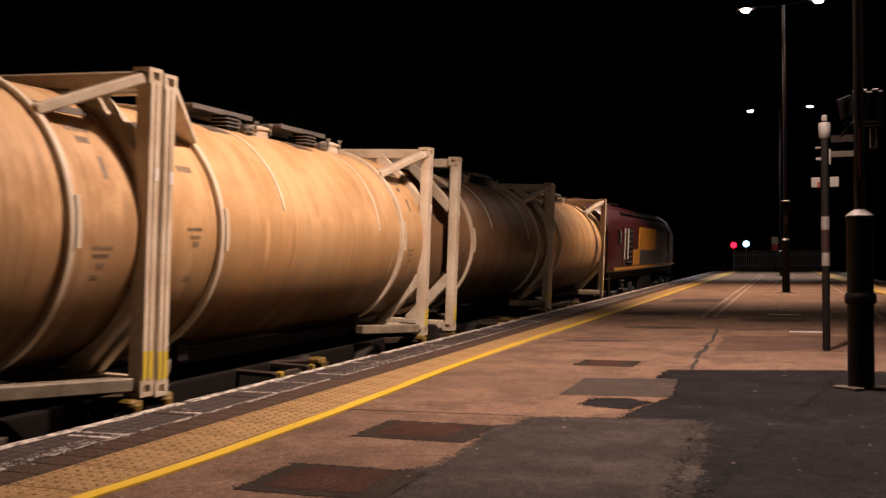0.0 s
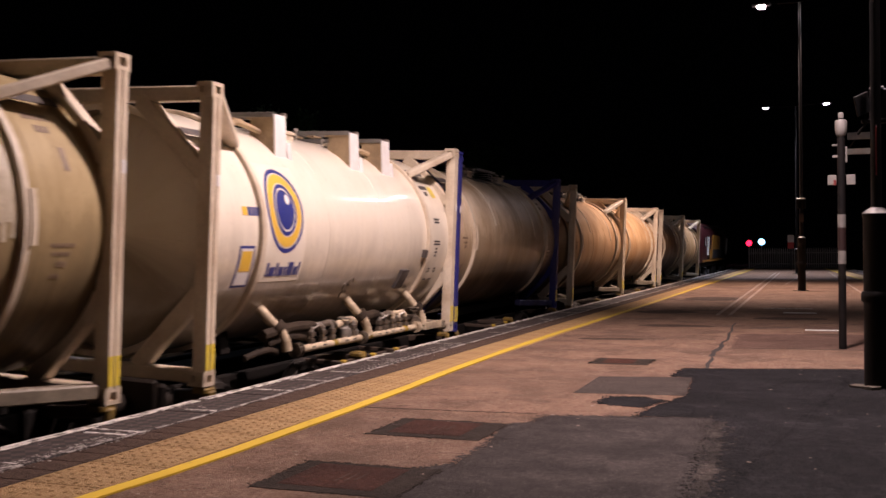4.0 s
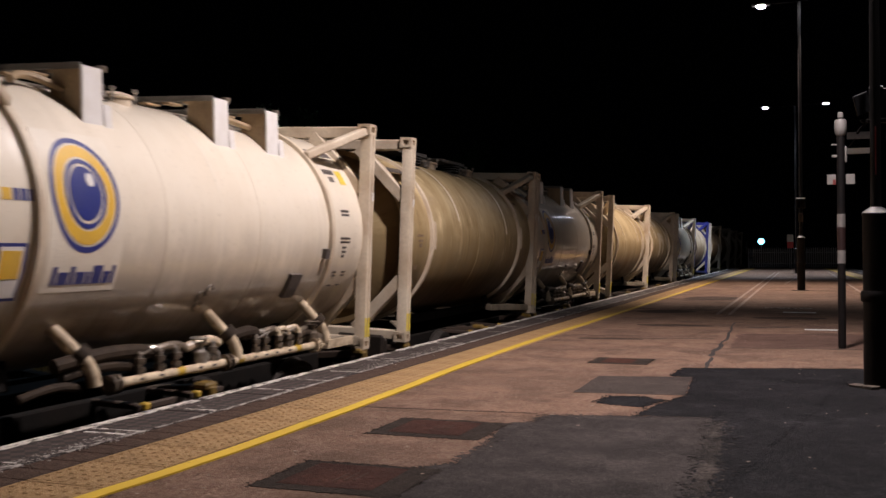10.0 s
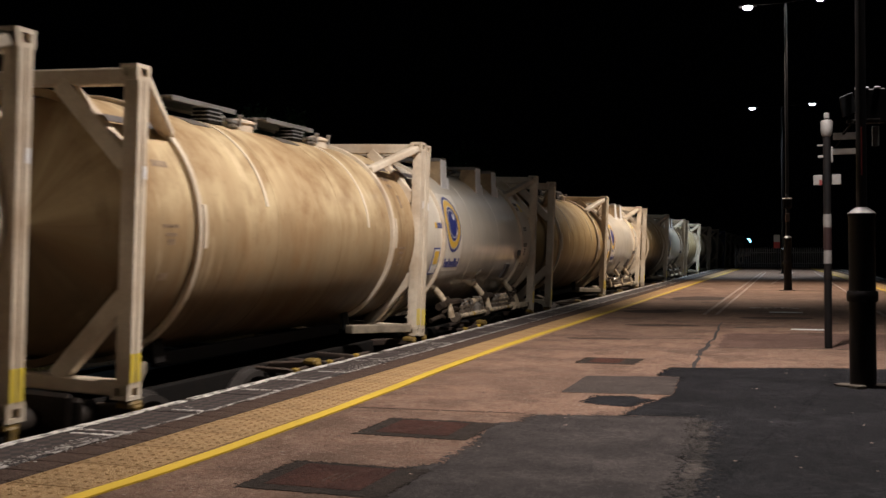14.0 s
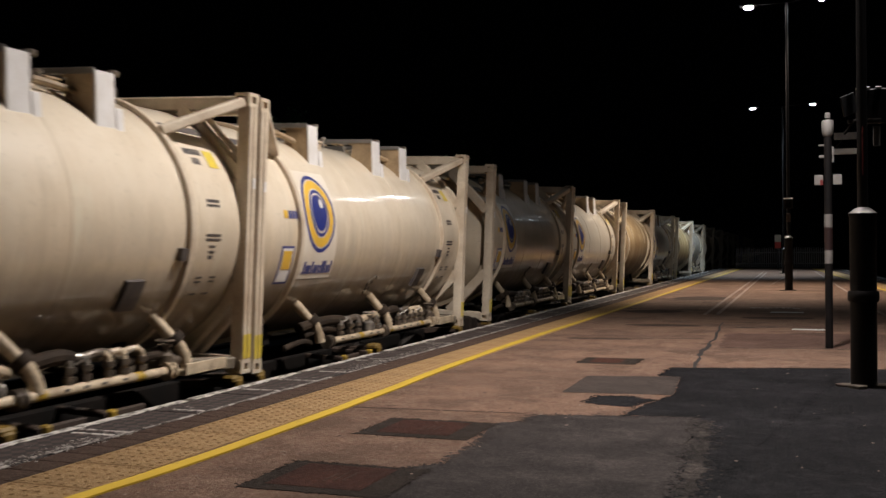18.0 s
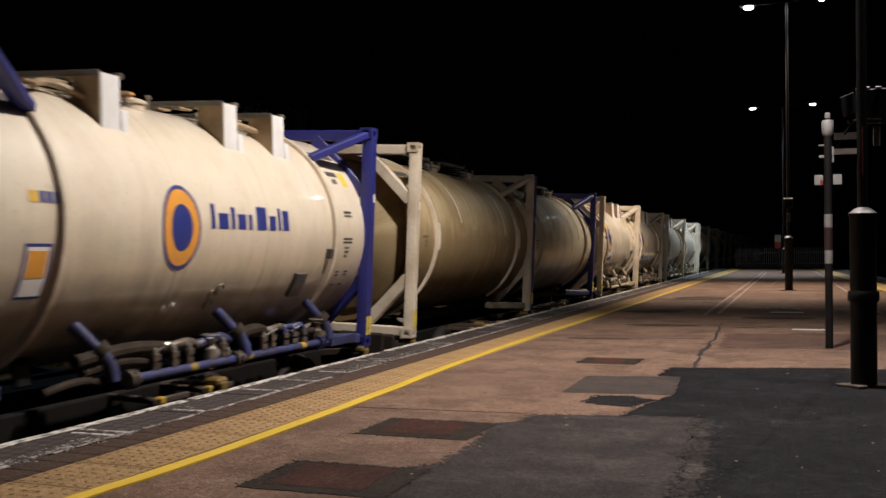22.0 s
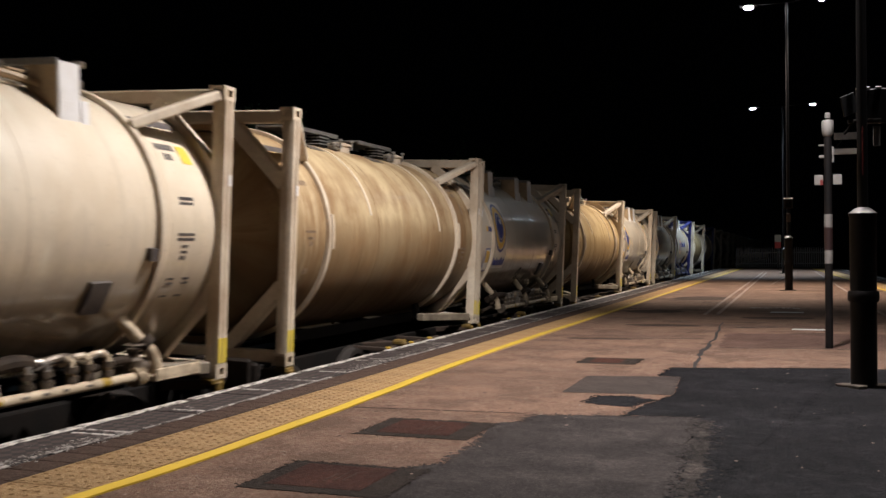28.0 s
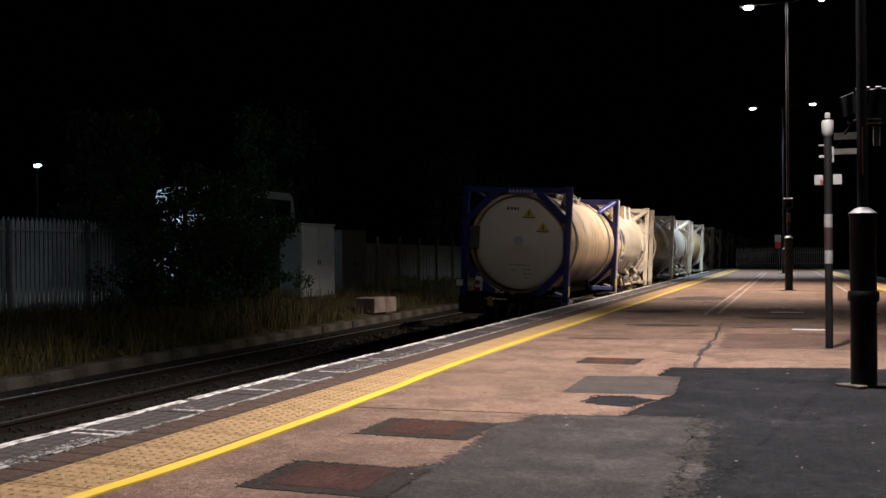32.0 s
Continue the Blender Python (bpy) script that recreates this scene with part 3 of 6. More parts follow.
fringe("paint_flakes", [(EDGE + 0.45, 3.4), (EDGE + 0.46, 5.4), (EDGE + 0.45, 3.4)], M_WHITEWORN, 0.0014, 0.045, 620, 41, "flakes of white paint on the copers")
fringe("paint_flakes", [(EDGE + 0.42, 8.6), (EDGE + 0.40, 11.5), (EDGE + 0.42, 8.6)], M_WHITEWORN, 0.0014, 0.06, 420, 42, "flakes of white paint on the copers")
fringe("paint_flakes", [(EDGE + 0.06, 3.0), (EDGE + 0.06, 16.0), (EDGE + 0.06, 3.0)], M_WHITEWORN, 0.0014, 0.02, 900, 43, "flakes of white paint along the edge")
for px, py, sx, sy in ((-0.45, 11.3, 0.5, 0.16), (-2.5, 12.9, 0.45, 0.12), (-2.0, 15.4, 0.6, 0.25), (0.3, 14.0, 0.7, 0.4), (-2.6, 18.8, 0.55, 0.5), (-0.4, 17.4, 0.6, 0.3), (-2.2, 24.0, 0.7, 0.9)):
    piece("dark_stain", ragged([(px + sx * math.cos(q), py + sy * math.sin(q)) for q in (0, 0.5, 1.1, 1.7, 2.3, 2.9, 3.5, 4.1, 4.7, 5.3, 5.9)], 0.05, 0.08), M_BRICKSTRIP, -0.0072, "dark stain on the asphalt")
piece("reddish_patch", ragged([(-0.92, 12.0), (0.62, 12.3), (2.6, 12.5), (2.6, 14.7), (0.62, 14.4), (-0.98, 14.1)], 0.05, 0.08), M_REDASPH, -0.0068, "reddish worn asphalt patch")
for xa, xb, yb in ((-1.61, -1.77, 50.4), (-1.40, -1.59, 50.4), (-0.9, -0.25, 52.9), (1.32, 0.6, 52.0)):
    part("pale_channel", Geo().beam((xa, 18.0 if xa < -1 else 34.0 if xa < 0 else 18.0, -0.002), (xb, yb, -0.002), 0.06, 0.008, 0), M_LINE, platform, "pale worn line in the asphalt")
for x0, x1, y in ((-0.54, 0.02, 18.9), (-0.14, 0.36, 14.97)):
    part("painted_bar", Geo().box(((x0 + x1) / 2, y, -0.001), (x1 - x0, 0.10, 0.008), 0), M_WHITE, platform, "white painted bar on the asphalt")
part("painted_bar", Geo().box((-0.5, 20.2, -0.001), (0.9, 0.10, 0.008), 0), M_WHITEWORN, platform, "worn white bar on the asphalt")


# how the hand-painted yellow line wanders: along the platform, in from its edge
YELLOW_Y = [-14, 3.0, 3.9, 4.3, 5.0, 5.8, 6.6, 7.7, 9.3, 11.1, 13.5, 15.5, 20, 60]
YELLOW_X = [1.34, 1.33, 1.355, 1.383, 1.393, 1.388, 1.372, 1.336, 1.262, 1.225, 1.21, 1.232, 1.25, 1.30]


def edge_strip(place, y0, y1, sign):
    """Copers with worn white lines, a concrete strip, blister paving and the yellow line. Local x runs in from the edge."""
    def loc(geo, name, mat, label="", key=None, y=0.0):
        return part(name, geo, mat, platform, label, key, place @ pose(0, y, 0))
    n = int((y1 - y0) / 0.915)
    for k in range(n):
        loc(lambda: Geo().box((0.245, 0.4575, -0.15), (0.488, 0.905, 0.30), 0.012), "coper", M_COPER, "", ("coper", sign), y0 + k * 0.915)
    for nm, mid, half, amp, holes, mt, lb in (("edge_line", 0.050, 0.044, 0.034, 0.04, M_WHITELINE, "worn white line along the platform edge"), ("coper_line", 0.503, 0.014, 0.018, 0.10, M_WHITEWORN, "worn white line behind the copers")):
        g, m = Geo(), int((y1 - y0) / 0.05)
        pts, fcs = [], []
        for k in range(m + 1):
            y = y0 + (y1 - y0) * k / m
            a = mid - half + amp * noise.noise(Vector((y * 4, mid, 1))) * 0.6 + amp * noise.noise(Vector((y * 17, mid, 3))) * 0.5
            b = mid + half + amp * noise.noise(Vector((y * 4, mid, 7))) + amp * noise.noise(Vector((y * 17, mid, 9)))
            pts += [(max(0.004, a), y, -0.003), (max(0.004, a), y, 0.003), (max(a + 0.004, b), y, 0.003), (max(a + 0.004, b), y, -0.003)]
        for k in range(m):
            if noise.noise(Vector((k * 0.13, mid * 9, 20))) * 0.5 + 0.5 > holes + 0.12:
                fcs += [(k * 4 + j, k * 4 + j + 1, k * 4 + j + 5, k * 4 + j + 4) for j in range(3)]
        loc(g.add(pts, fcs), nm, mt, lb)
    rr = random.Random(5)
    for k in range(0, n):
        if rr.random() < 0.5:
            continue
        g = Geo()
        y = y0 + k * 0.915
        for j in range(rr.randint(1, 3)):
            a = rr.uniform(0.08, 0.2)
            g.box(((a + 0.46) / 2, y + j * 0.11 + rr.uniform(-0.02, 0.02), 0.001), (0.46 - a, 0.026, 0.005), 0)
        loc(g, "cross_line", M_WHITEWORN)
    for y, a in ((5.20, 0.16), (5.32, 0.12), (6.20, 0.22), (7.30, 0.14), (7.95, 0.12), (8.60, 0.20), (9.60, 0.12)) if sign > 0 else ():
        loc(Geo().slab(ragged([(a, y), (0.48, y), (0.48, y + 0.035), (a, y + 0.035)], 0.008, 0.03), -0.003, 0.0034), "cross_line", M_WHITELINE, "worn white bar across a coper")
    sett = 0.225
    for a, b in ((y0, 2.0), (42.05, y1)) if sign > 0 else ((y0, y1),):
        loc(Geo().box((0.658, (a + b) / 2, -0.05), (0.272, b - a, 0.096), 0), "concrete_strip", M_BRICKSTRIP, "brown concrete strip")
    if sign > 0:
        for k in range(178):
            loc(lambda: Geo().box((0.658, sett / 2, -0.05), (0.272, sett - 0.007, 0.096), 0.004), "sett", M_BRICKSTRIP, "", "sett", 2.0 + k * sett)
    for k in range(int((y1 - y0) / 0.5)):
        sl = loc(g_tactile, "tactile_slab", M_TACTILE, "", "tactile", y0 + k * 0.5)
        if -1 < y0 + k * 0.5 < 32:
            part("blisters", g_blisters, M_BLISTER, sl, "", "blisters")
    g, m = Geo(), int((y1 - y0) / 0.2)
    pts = []
    for k in range(m + 1):
        y = y0 + (y1 - y0) * k / m
        mid = 1.35 if sign < 0 else float(np.interp(y, YELLOW_Y, YELLOW_X))
        a = mid - 0.048 + 0.008 * noise.noise(Vector((y * 1.1, 0, sign))) + 0.003 * noise.noise(Vector((y * 5, 2, 0)))
        b = mid + 0.048 + 0.008 * noise.noise(Vector((y * 1.1, 3, sign))) + 0.004 * noise.noise(Vector((y * 5, 8, 0)))
        pts += [(a, y, -0.006), (a, y, 0.0048), (b, y, 0.0044), (b, y, -0.006)]
    g.add(pts, [(k * 4 + j, k * 4 + j + 1, k * 4 + j + 5, k * 4 + j + 4) for k in range(m) for j in range(3)])
    loc(g, "yellow_line", M_YELLOWLINE, "yellow line behind the tactile paving")


def g_tactile():
    g = Geo().box((1.047, 0.25, -0.025), (0.494, 0.494, 0.05), 0.004)
    return g


def g_blisters():
    g = Geo()
    for a in range(6):
        for b in range(6):
            g.lathe([(-0.001, 0.0155), (0.004, 0.012), (0.004, 0.001)], (0.80 + 0.042 + a * 0.0823, 0.042 + b * 0.0832, 0), "Z", 6)
    return g


def platform_edges():
    edge_strip(pose(EDGE, 0, 0), -14.0, 60.5, 1)
    ang = math.degrees(math.atan(0.05))
    edge_strip(pose(right_edge(0), 0, 0, 0, 0, 180 + ang), -60.5, -12.0, -1)


# tracks
def track(x, cant, z):
    t = tagged(new("track"), "running rails on dark sleepers and ballast", "track", kind="structure")
    t.matrix_basis = pose(x, 0, z, 0, cant, 0)
    t.empty_display_size = 0.2
    for sx in (-1, 1):
        g = Geo()
        prof = [(-0.07, -0.15), (0.07, -0.15), (0.07, -0.138), (0.012, -0.12), (0.012, -0.045), (0.035, -0.035), (0.035, -0.006), (0.028, 0), (-0.028, 0), (-0.035, -0.006), (-0.035, -0.035), (-0.012, -0.045), (-0.012, -0.12), (-0.07, -0.138)]
        pts = [(u + sx * 0.7525, y, v) for y in (-30.0, 160.0) for u, v in prof]
        m = len(prof)
        g.add(pts, [tuple(range(m)), tuple(range(m, 2 * m))] + [(k, (k + 1) % m, m + (k + 1) % m, m + k) for k in range(m)])
        part("rail", g, M_RAILSIDE, t, "rusty steel rail")
        # The rail nearer the platform gets the shade-coloured head.
        part("rail_head", Geo().box((sx * 0.7525, 65, 0.001), (0.05, 190, 0.004), 0), M_RAILHEAD if sx < 0 else M_RAILSHADED, t, "polished running surface")
    for k in range(150):
        part("sleeper", lambda: Geo().box((0, 0, -0.21), (2.5, 0.26, 0.12), 0.02), M_RAILSIDE, t, "", "sleeper", pose(0, -8 + k * 0.7, 0))
    return t


def tracks():
    track(SIDE_X - 1.219, CANT, -0.97 + 1.219 * SN)
    track(-10.15, 0, -0.95)
    tagged(part("ballast_bed", Geo().slab([(-12.2, -30), (-8.2, -30), (-8.2, 160), (-14.0, 160)], -1.3, -1.075), M_BALLAST), "dark ballast bed of the far line", "ballast", kind="structure")
    g = Geo()
    rr = random.Random(8)
    for k in range(5200):
        x, y = rr.uniform(-11.7, -8.3), rr.uniform(3, 48)
        s = rr.uniform(0.02, 0.045)
        m = Euler((rr.uniform(0, 3), rr.uniform(0, 3), rr.uniform(0, 3))).to_matrix().to_4x4()
        g.box((x, y, -1.08 + rr.uniform(0, 0.03)), (s * 1.6, s * 1.2, s), 0, m)
    tagged(part("ballast_stones", g, M_BALLAST), "loose dark ballast stones", "ballast", kind="stuff")


# far side: kerb, bank, fences, cabinets
kerb = tagged(new("kerb"), "weathered concrete edging beside the line", "kerb", kind="structure")
for k in range(60):
    part("kerb_block", lambda: Geo().box((0, 0, 0), (0.32, 0.985, 0.46), 0.02), M_KERB, kerb, "", "kerbblock",
         pose(-12.25 - 0.012 * k + rag.uniform(-0.02, 0.02), 4.0 + k * 1.0, -1.11 + rag.uniform(-0.015, 0.015), 0, 0, rag.uniform(-0.7, 0.7) + 0.7))


def bank_z(x, y):
    s = min(1.0, max(0.0, (-12.3 - x) / 3.5))
    return -0.93 + 0.58 * s * s * (3 - 2 * s) + 0.12 * noise.noise(Vector((x * 0.4, y * 0.4, 0)))


def bank():
    pts, fcs = [], []
    nx, ny = 30, 90
    for j in range(ny + 1):
        for i in range(nx + 1):
            x, y = -12.2 - 0.9 * i * (1 + i * 0.05), -4 + j * 1.5
            pts.append((x - 0.012 * max(0, y - 4), y, bank_z(x, y)))
    for j in range(ny):
        for i in range(nx):
            a = j * (nx + 1) + i
            fcs.append((a, a + nx + 1, a + nx + 2, a + 1))
    tagged(part("grass_bank", Geo().add(pts, fcs), M_SOIL), "earth bank behind the edging", "ground", kind="structure")
    rr = random.Random(12)
    v, f = [], []
    for k in range(26000):
        y = rr.uniform(8, 44)
        x = -12.5 - rr.random() ** 1.3 * 5.2 - 0.012 * (y - 4)
        z = bank_z(x, y) - 0.02
        if 27.5 < y < 37 and x > -15.6 and rr.random() < 0.8:
            continue
        h = rr.uniform(0.15, 0.55) * (1.0 if noise.noise(Vector((x, y * 0.7, 3))) > -0.15 else 0.45)
        a, w = rr.uniform(0, 6.28), rr.uniform(0.006, 0.014)
        lx, ly = rr.uniform(-0.18, 0.18), rr.uniform(-0.18, 0.18)
        dx, dy = w * math.cos(a), w * math.sin(a)
        k0 = len(v)
        v += [(x - dx, y - dy, z), (x + dx, y + dy, z), (x + lx * 0.4 + dx * 0.7, y + ly * 0.4 + dy * 0.7, z + h * 0.6), (x + lx * 0.4 - dx * 0.7, y + ly * 0.4 - dy * 0.7, z + h * 0.6), (x + lx, y + ly, z + h)]
        f += [(k0, k0 + 1, k0 + 2, k0 + 3), (k0 + 3, k0 + 2, k0 + 4)]
    g = Geo()
    g.v, g.f = v, f
    me = g.mesh("grass", M_GRASS, False, False)
    tagged(new("grass", me), "tall dry grass on the bank", "grass", kind="stuff")


bank()


def palisade(x0, y0, x1, y1, base, h, pitch, name, label, pales_mat, gap=0.07):
    """Upright steel pales with pointed heads on two rails, posts every 2.75 m."""
    f = thing(name, label, "fence")
    n = int(math.hypot(x1 - x0, y1 - y0) / pitch)
    ang = math.degrees(math.atan2(y1 - y0, x1 - x0))
    def g_pale():
        w = (pitch - gap) / 2
        return Geo().add([(-w, 0, 0.05), (w, 0, 0.05), (w, 0, h - 0.12), (0, 0, h), (-w, 0, h - 0.12), (-w, 0.012, 0.05), (w, 0.012, 0.05), (w, 0.012, h - 0.12), (0, 0.012, h), (-w, 0.012, h - 0.12), (0, 0.03, 0.05), (0, 0.03, h - 0.05)],
                         [(0, 1, 2, 3, 4), (9, 8, 7, 6, 5), (0, 5, 6, 1), (1, 6, 7, 2), (2, 7, 8, 3), (3, 8, 9, 4), (4, 9, 5, 0)])
    for k in range(n + 1):
        s = k / n
        part("pale", g_pale, pales_mat, f, "", ("pale", name), pose(x0 + (x1 - x0) * s, y0 + (y1 - y0) * s, base, 0, 0, ang))
    L = math.hypot(x1 - x0, y1 - y0)
    for z in (0.28, h - 0.32):
        part("fence_rail", Geo().box((0, 0, 0), (L, 0.05, 0.05), 0.008), pales_mat, f, "", None, pose((x0 + x1) / 2, (y0 + y1) / 2, base + z, 0, 0, ang) @ pose(0, -0.045, 0))
    for k in range(int(L / 2.75) + 1):
        s = min(1, k * 2.75 / L)
        part("fence_post", lambda: Geo().box((0, 0, h / 2 - 0.05), (0.08, 0.10, h - 0.1), 0.008), M_GALV if name == "palisade_fence" else pales_mat, f, "", ("fpost", name), pose(x0 + (x1 - x0) * s, y0 + (y1 - y0) * s, base, 0, 0, ang) @ pose(0, -0.11, 0))
    return f


palisade(-17.5, 13.0, -17.6, 24.5, -0.40, 2.45, 0.155, "palisade_fence", "grey steel palisade fence behind tall grass", M_FENCE, 0.04)
palisade(-3.56, 60.2, 1.35, 60.2, 0.0, 1.22, 0.115, "end_fence", "pale metal fence across the platform end", M_GALV, 0.07)


def board_fence():
    f = thing("panel_fence", "weathered dark upright panel fence along the bank", "fence")
    for k in range(34):
        part("fence_board", lambda: Geo().box((0, 0, 0.95), (0.03, 0.44, 1.9), 0.006).box((0.02, 0, 0.95), (0.03, 0.08, 1.88), 0.006), M_BOARD, f, "", "fboard", pose(-17.5, 37.6 + k * 0.45, -0.38 - 0.004 * k, 0, 0, rag.uniform(-1.5, 1.5)))
    for k in range(7):
        part("fence_post", lambda: Geo().box((0, 0, 1.1), (0.1, 0.1, 2.2), 0.01), M_BOARD, f, "", "fbpost", pose(-17.38, 37.4 + k * 2.5, -0.4))
    part("fence_rail", Geo().box((-17.46, 45.2, 1.05), (0.05, 15.4, 0.1), 0.01), M_BOARD, f)


board_fence()


def cabinet(x, y, z, w, d, h, mat, label):
    c = thing("equipment_cabinet", label, "cabinet", "", "", pose(x, y, z))
    part("cabinet_body", Geo().box((0, 0, h / 2 + 0.06), (d, w, h), 0.02), mat, c)
    part("plinth", Geo().box((0, 0, 0.0), (d + 0.08, w + 0.08, 0.14), 0.01), M_CONCRETE, c)
    part("roof_cap", Geo().box((0, 0, h + 0.08), (d + 0.10, w + 0.10, 0.06), 0.015), mat, c)
    for s in (-1, 1):
        dr = part("cabinet_door", Geo().box((d / 2 + 0.012, s * w / 4, h / 2 + 0.06), (0.03, w / 2 - 0.05, h - 0.16), 0.008), mat, c)
        part("door_handle", Geo().box((d / 2 + 0.04, s * 0.08, h / 2), (0.03, 0.03, 0.16), 0.008), M_DARK, dr)
    return c


cabinet(-15.9, 30.5, -0.42, 2.45, 0.8, 2.42, M_PALE, "tall pale grey lineside equipment cabinet")
cabinet(-16.4, 34.5, -0.5, 2.1, 0.8, 2.35, M_CABDARK, "tall dark brown lineside equipment cabinet")
cb = thing("concrete_block", "low pale concrete chamber on the bank edge", "concrete chamber")
for k in range(2):
    part("chamber_slab", lambda: Geo().box((0, 0, 0), (0.7, 0.88, 0.5), 0.03), M_LINE, cb, "", "chslab", pose(-13.1, 29.45 + k * 0.92, -0.58 - 0.03 * k, 0, 0, k))


# lamp columns
def lamp_column(x, y, top, al, ar, base_h, pole_r, far=False):
    c = thing("lamp_column", "black platform lamp column with twin flat heads", "lamp post", "platform lamp columns", "", pose(x, y, 0))
    s = base_h / 1.435
    part("column_base", Geo().lathe([(z * s if z > 0 else 0, r * (0.75 if far else 1)) for z, r in ((0, 0.105), (0.70, 0.105), (0.70, 0.118), (0.72, 0.124), (0.77, 0.124), (0.79, 0.118), (0.79, 0.105), (1.40, 0.105), (1.42, 0.112), (1.435, 0.112))], (0, 0, 0), "Z", 28), M_BLACKPAINT, c, "thick black column base")
    # Grey on a black column: the shoulder's bright highlight put into its colour.
    part("shoulder_cap", Geo().lathe([(base_h, 0.112 * (0.75 if far else 1)), (base_h + 0.015, 0.095 * (0.8 if far else 1)), (base_h + 0.045, pole_r + 0.012), (base_h + 0.05, pole_r)], (0, 0, 0), "Z", 28), M_SIGNGREY, c, "sloping shoulder of the base, grey for its highlight")
    part("pole", Geo().tube([(0, 0, base_h), (0, 0, top)], pole_r, 16, True, pole_r * 0.72), M_BLACKPAINT, c)
    part("cross_arm", Geo().tube([(-al, 0.22, top + 0.07), (0, 0, top), (ar, -0.20, top + 0.07)], 0.009, 8), M_BLACKPAINT, c)
    for d, q in ((-al, 0.22), (ar, -0.20)):
        h = part("lamp_head", Geo().box((d, q, top + 0.06), (0.50, 0.26, 0.06), 0.025), M_BLACKPAINT, c)
        part("lamp_lens", Geo().lathe([(-0.04, 0.02), (-0.034, 0.08), (-0.016, 0.11), (0.01, 0.12), (0.03, 0.12), (0.03, 0.02)], (d, q, top), "Z", 20) if y < 40 else Geo().box((d, q, top + 0.01), (0.24, 0.16, 0.05), 0.02), M_LAMPFAR if y > 40 else M_LAMP, h, "glowing lamp lens")
    for k in range(7):
        a = rag.uniform(0, 6.28)
        part("mortar_lump", Geo().slab(ragged([(math.cos(a + b) * r, math.sin(a + b) * r) for b, r in ((-0.5, 0.10), (-0.35, 0.19), (0.1, 0.23), (0.45, 0.17), (0.5, 0.10))], 0.015, 0.05), -0.01, rag.uniform(0.004, 0.018)), M_CONCRETE, c, "crumbled mortar round the foot")
    return c


for k, (cx, cy, cz, al, ar, watts, colour) in enumerate(COLUMNS):
    lamp_column(cx, cy, cz, al, ar, 1.435 if k < 2 else 1.11, 0.043 if k == 0 else 0.05, k >= 2)


# camera pole
def camera_pole():
    c = thing("camera_pole", "banded pole with a white dome camera and small signs", "camera pole", "", "", pose(0.29, 12.28, 0))
    part("pole", Geo().tube([(0, 0, 0), (0, 0, 2.46)], 0.043, 18), M_BLACKPAINT, c)
    for z0, z1, mt in ((1.385, 1.535, M_SIGNGREY), (1.12, 1.385, M_BANDRED), (0.97, 1.12, M_SIGNGREY), (0.80, 0.83, M_DARK)):
        part("pole_band", Geo().tube([(0, 0, z0), (0, 0, z1)], 0.0455, 18), mt, c, "painted band round the pole")
    part("dome_camera", Geo().lathe([(2.42, 0.02), (2.425, 0.042), (2.45, 0.058), (2.51, 0.066), (2.60, 0.066), (2.615, 0.058), (2.62, 0.03)], (0, 0, 0), "Z", 24), M_SIGNGREY, c, "white dome camera")
    part("camera_cap", Geo().box((0, 0, 2.665), (0.06, 0.06, 0.075), 0.012), M_SIGNGREY, c)
    for sx, mt in ((-1, M_SIGNGREY), (1, M_SIGNGREY)):
        sg = part("small_sign", Geo().box((sx * 0.10, -0.03, 1.93), (0.095, 0.012, 0.115), 0.004), mt, c, "small white sign plate")
    part("red_mark", Geo().box((-0.07, -0.038, 1.90), (0.03, 0.006, 0.06), 0.001), M_REDPAINT, c)
    for q, sz in (((-0.07, 0, 2.33), (0.06, 0.03, 0.02)), ((-0.06, 0, 2.20), (0.07, 0.03, 0.03)), ((0.055, 0, 2.22), (0.02, 0.03, 0.18))):
        part("clamp", Geo().box(q, sz, 0.004), M_SIGNGREY, c)
    return c


camera_pole()

# the sign board and boxes on the near column
sb = thing("platform_sign", "dark double-sided platform sign clamped to the lamp column", "sign", "", "", pose(0.48, 9.0, 0))
part("sign_board", Geo().box((0.08, 0.13, 2.34), (0.24, 0.05, 0.29), 0.008), M_BLACKPAINT, sb)
# Pale strips that paint the light along the black board's top edges.
part("top_strip", Geo().box((0.015, 0.12, 2.495), (0.11, 0.06, 0.012), 0.003), M_PALE, sb)
part("top_strip", Geo().box((0.135, 0.12, 2.495), (0.05, 0.06, 0.012), 0.003), M_PALE, sb)
part("side_plate", Geo().box((-0.10, 0.02, 2.35), (0.012, 0.20, 0.17), 0.004, pose(0, 0, 0, 18, 0, -35)), M_LOCOGREY, sb)
part("clamp_bar", Geo().box((0.02, 0.02, 2.205), (0.26, 0.05, 0.03), 0.006).beam((-0.06, 0.0, 2.20), (-0.14, 0.02, 2.10), 0.02, 0.02, 0.004), M_DARK, sb)
part("hanging_plate", Geo().box((0.115, 0.05, 2.08), (0.055, 0.02, 0.17), 0.004), M_SIGNGREY, sb)
# Red reflection on the black pole, made as a thin painted strip.
part("red_strip", Geo().box((0.0, -0.056, 1.95), (0.010, 0.006, 0.40), 0.001), M_REDPAINT, sb)
ss = thing("white_sign", "white platform sign boards on a slim frame", "sign", "", "", pose(0.42, 15.4, 0))
part("sign_board", Geo().box((0.22, 0, 2.75), (0.39, 0.03, 0.10), 0.004), M_SIGNGREY, ss)
part("sign_board", Geo().box((0.20, 0, 2.53), (0.44, 0.03, 0.08), 0.004), M_PALE, ss)
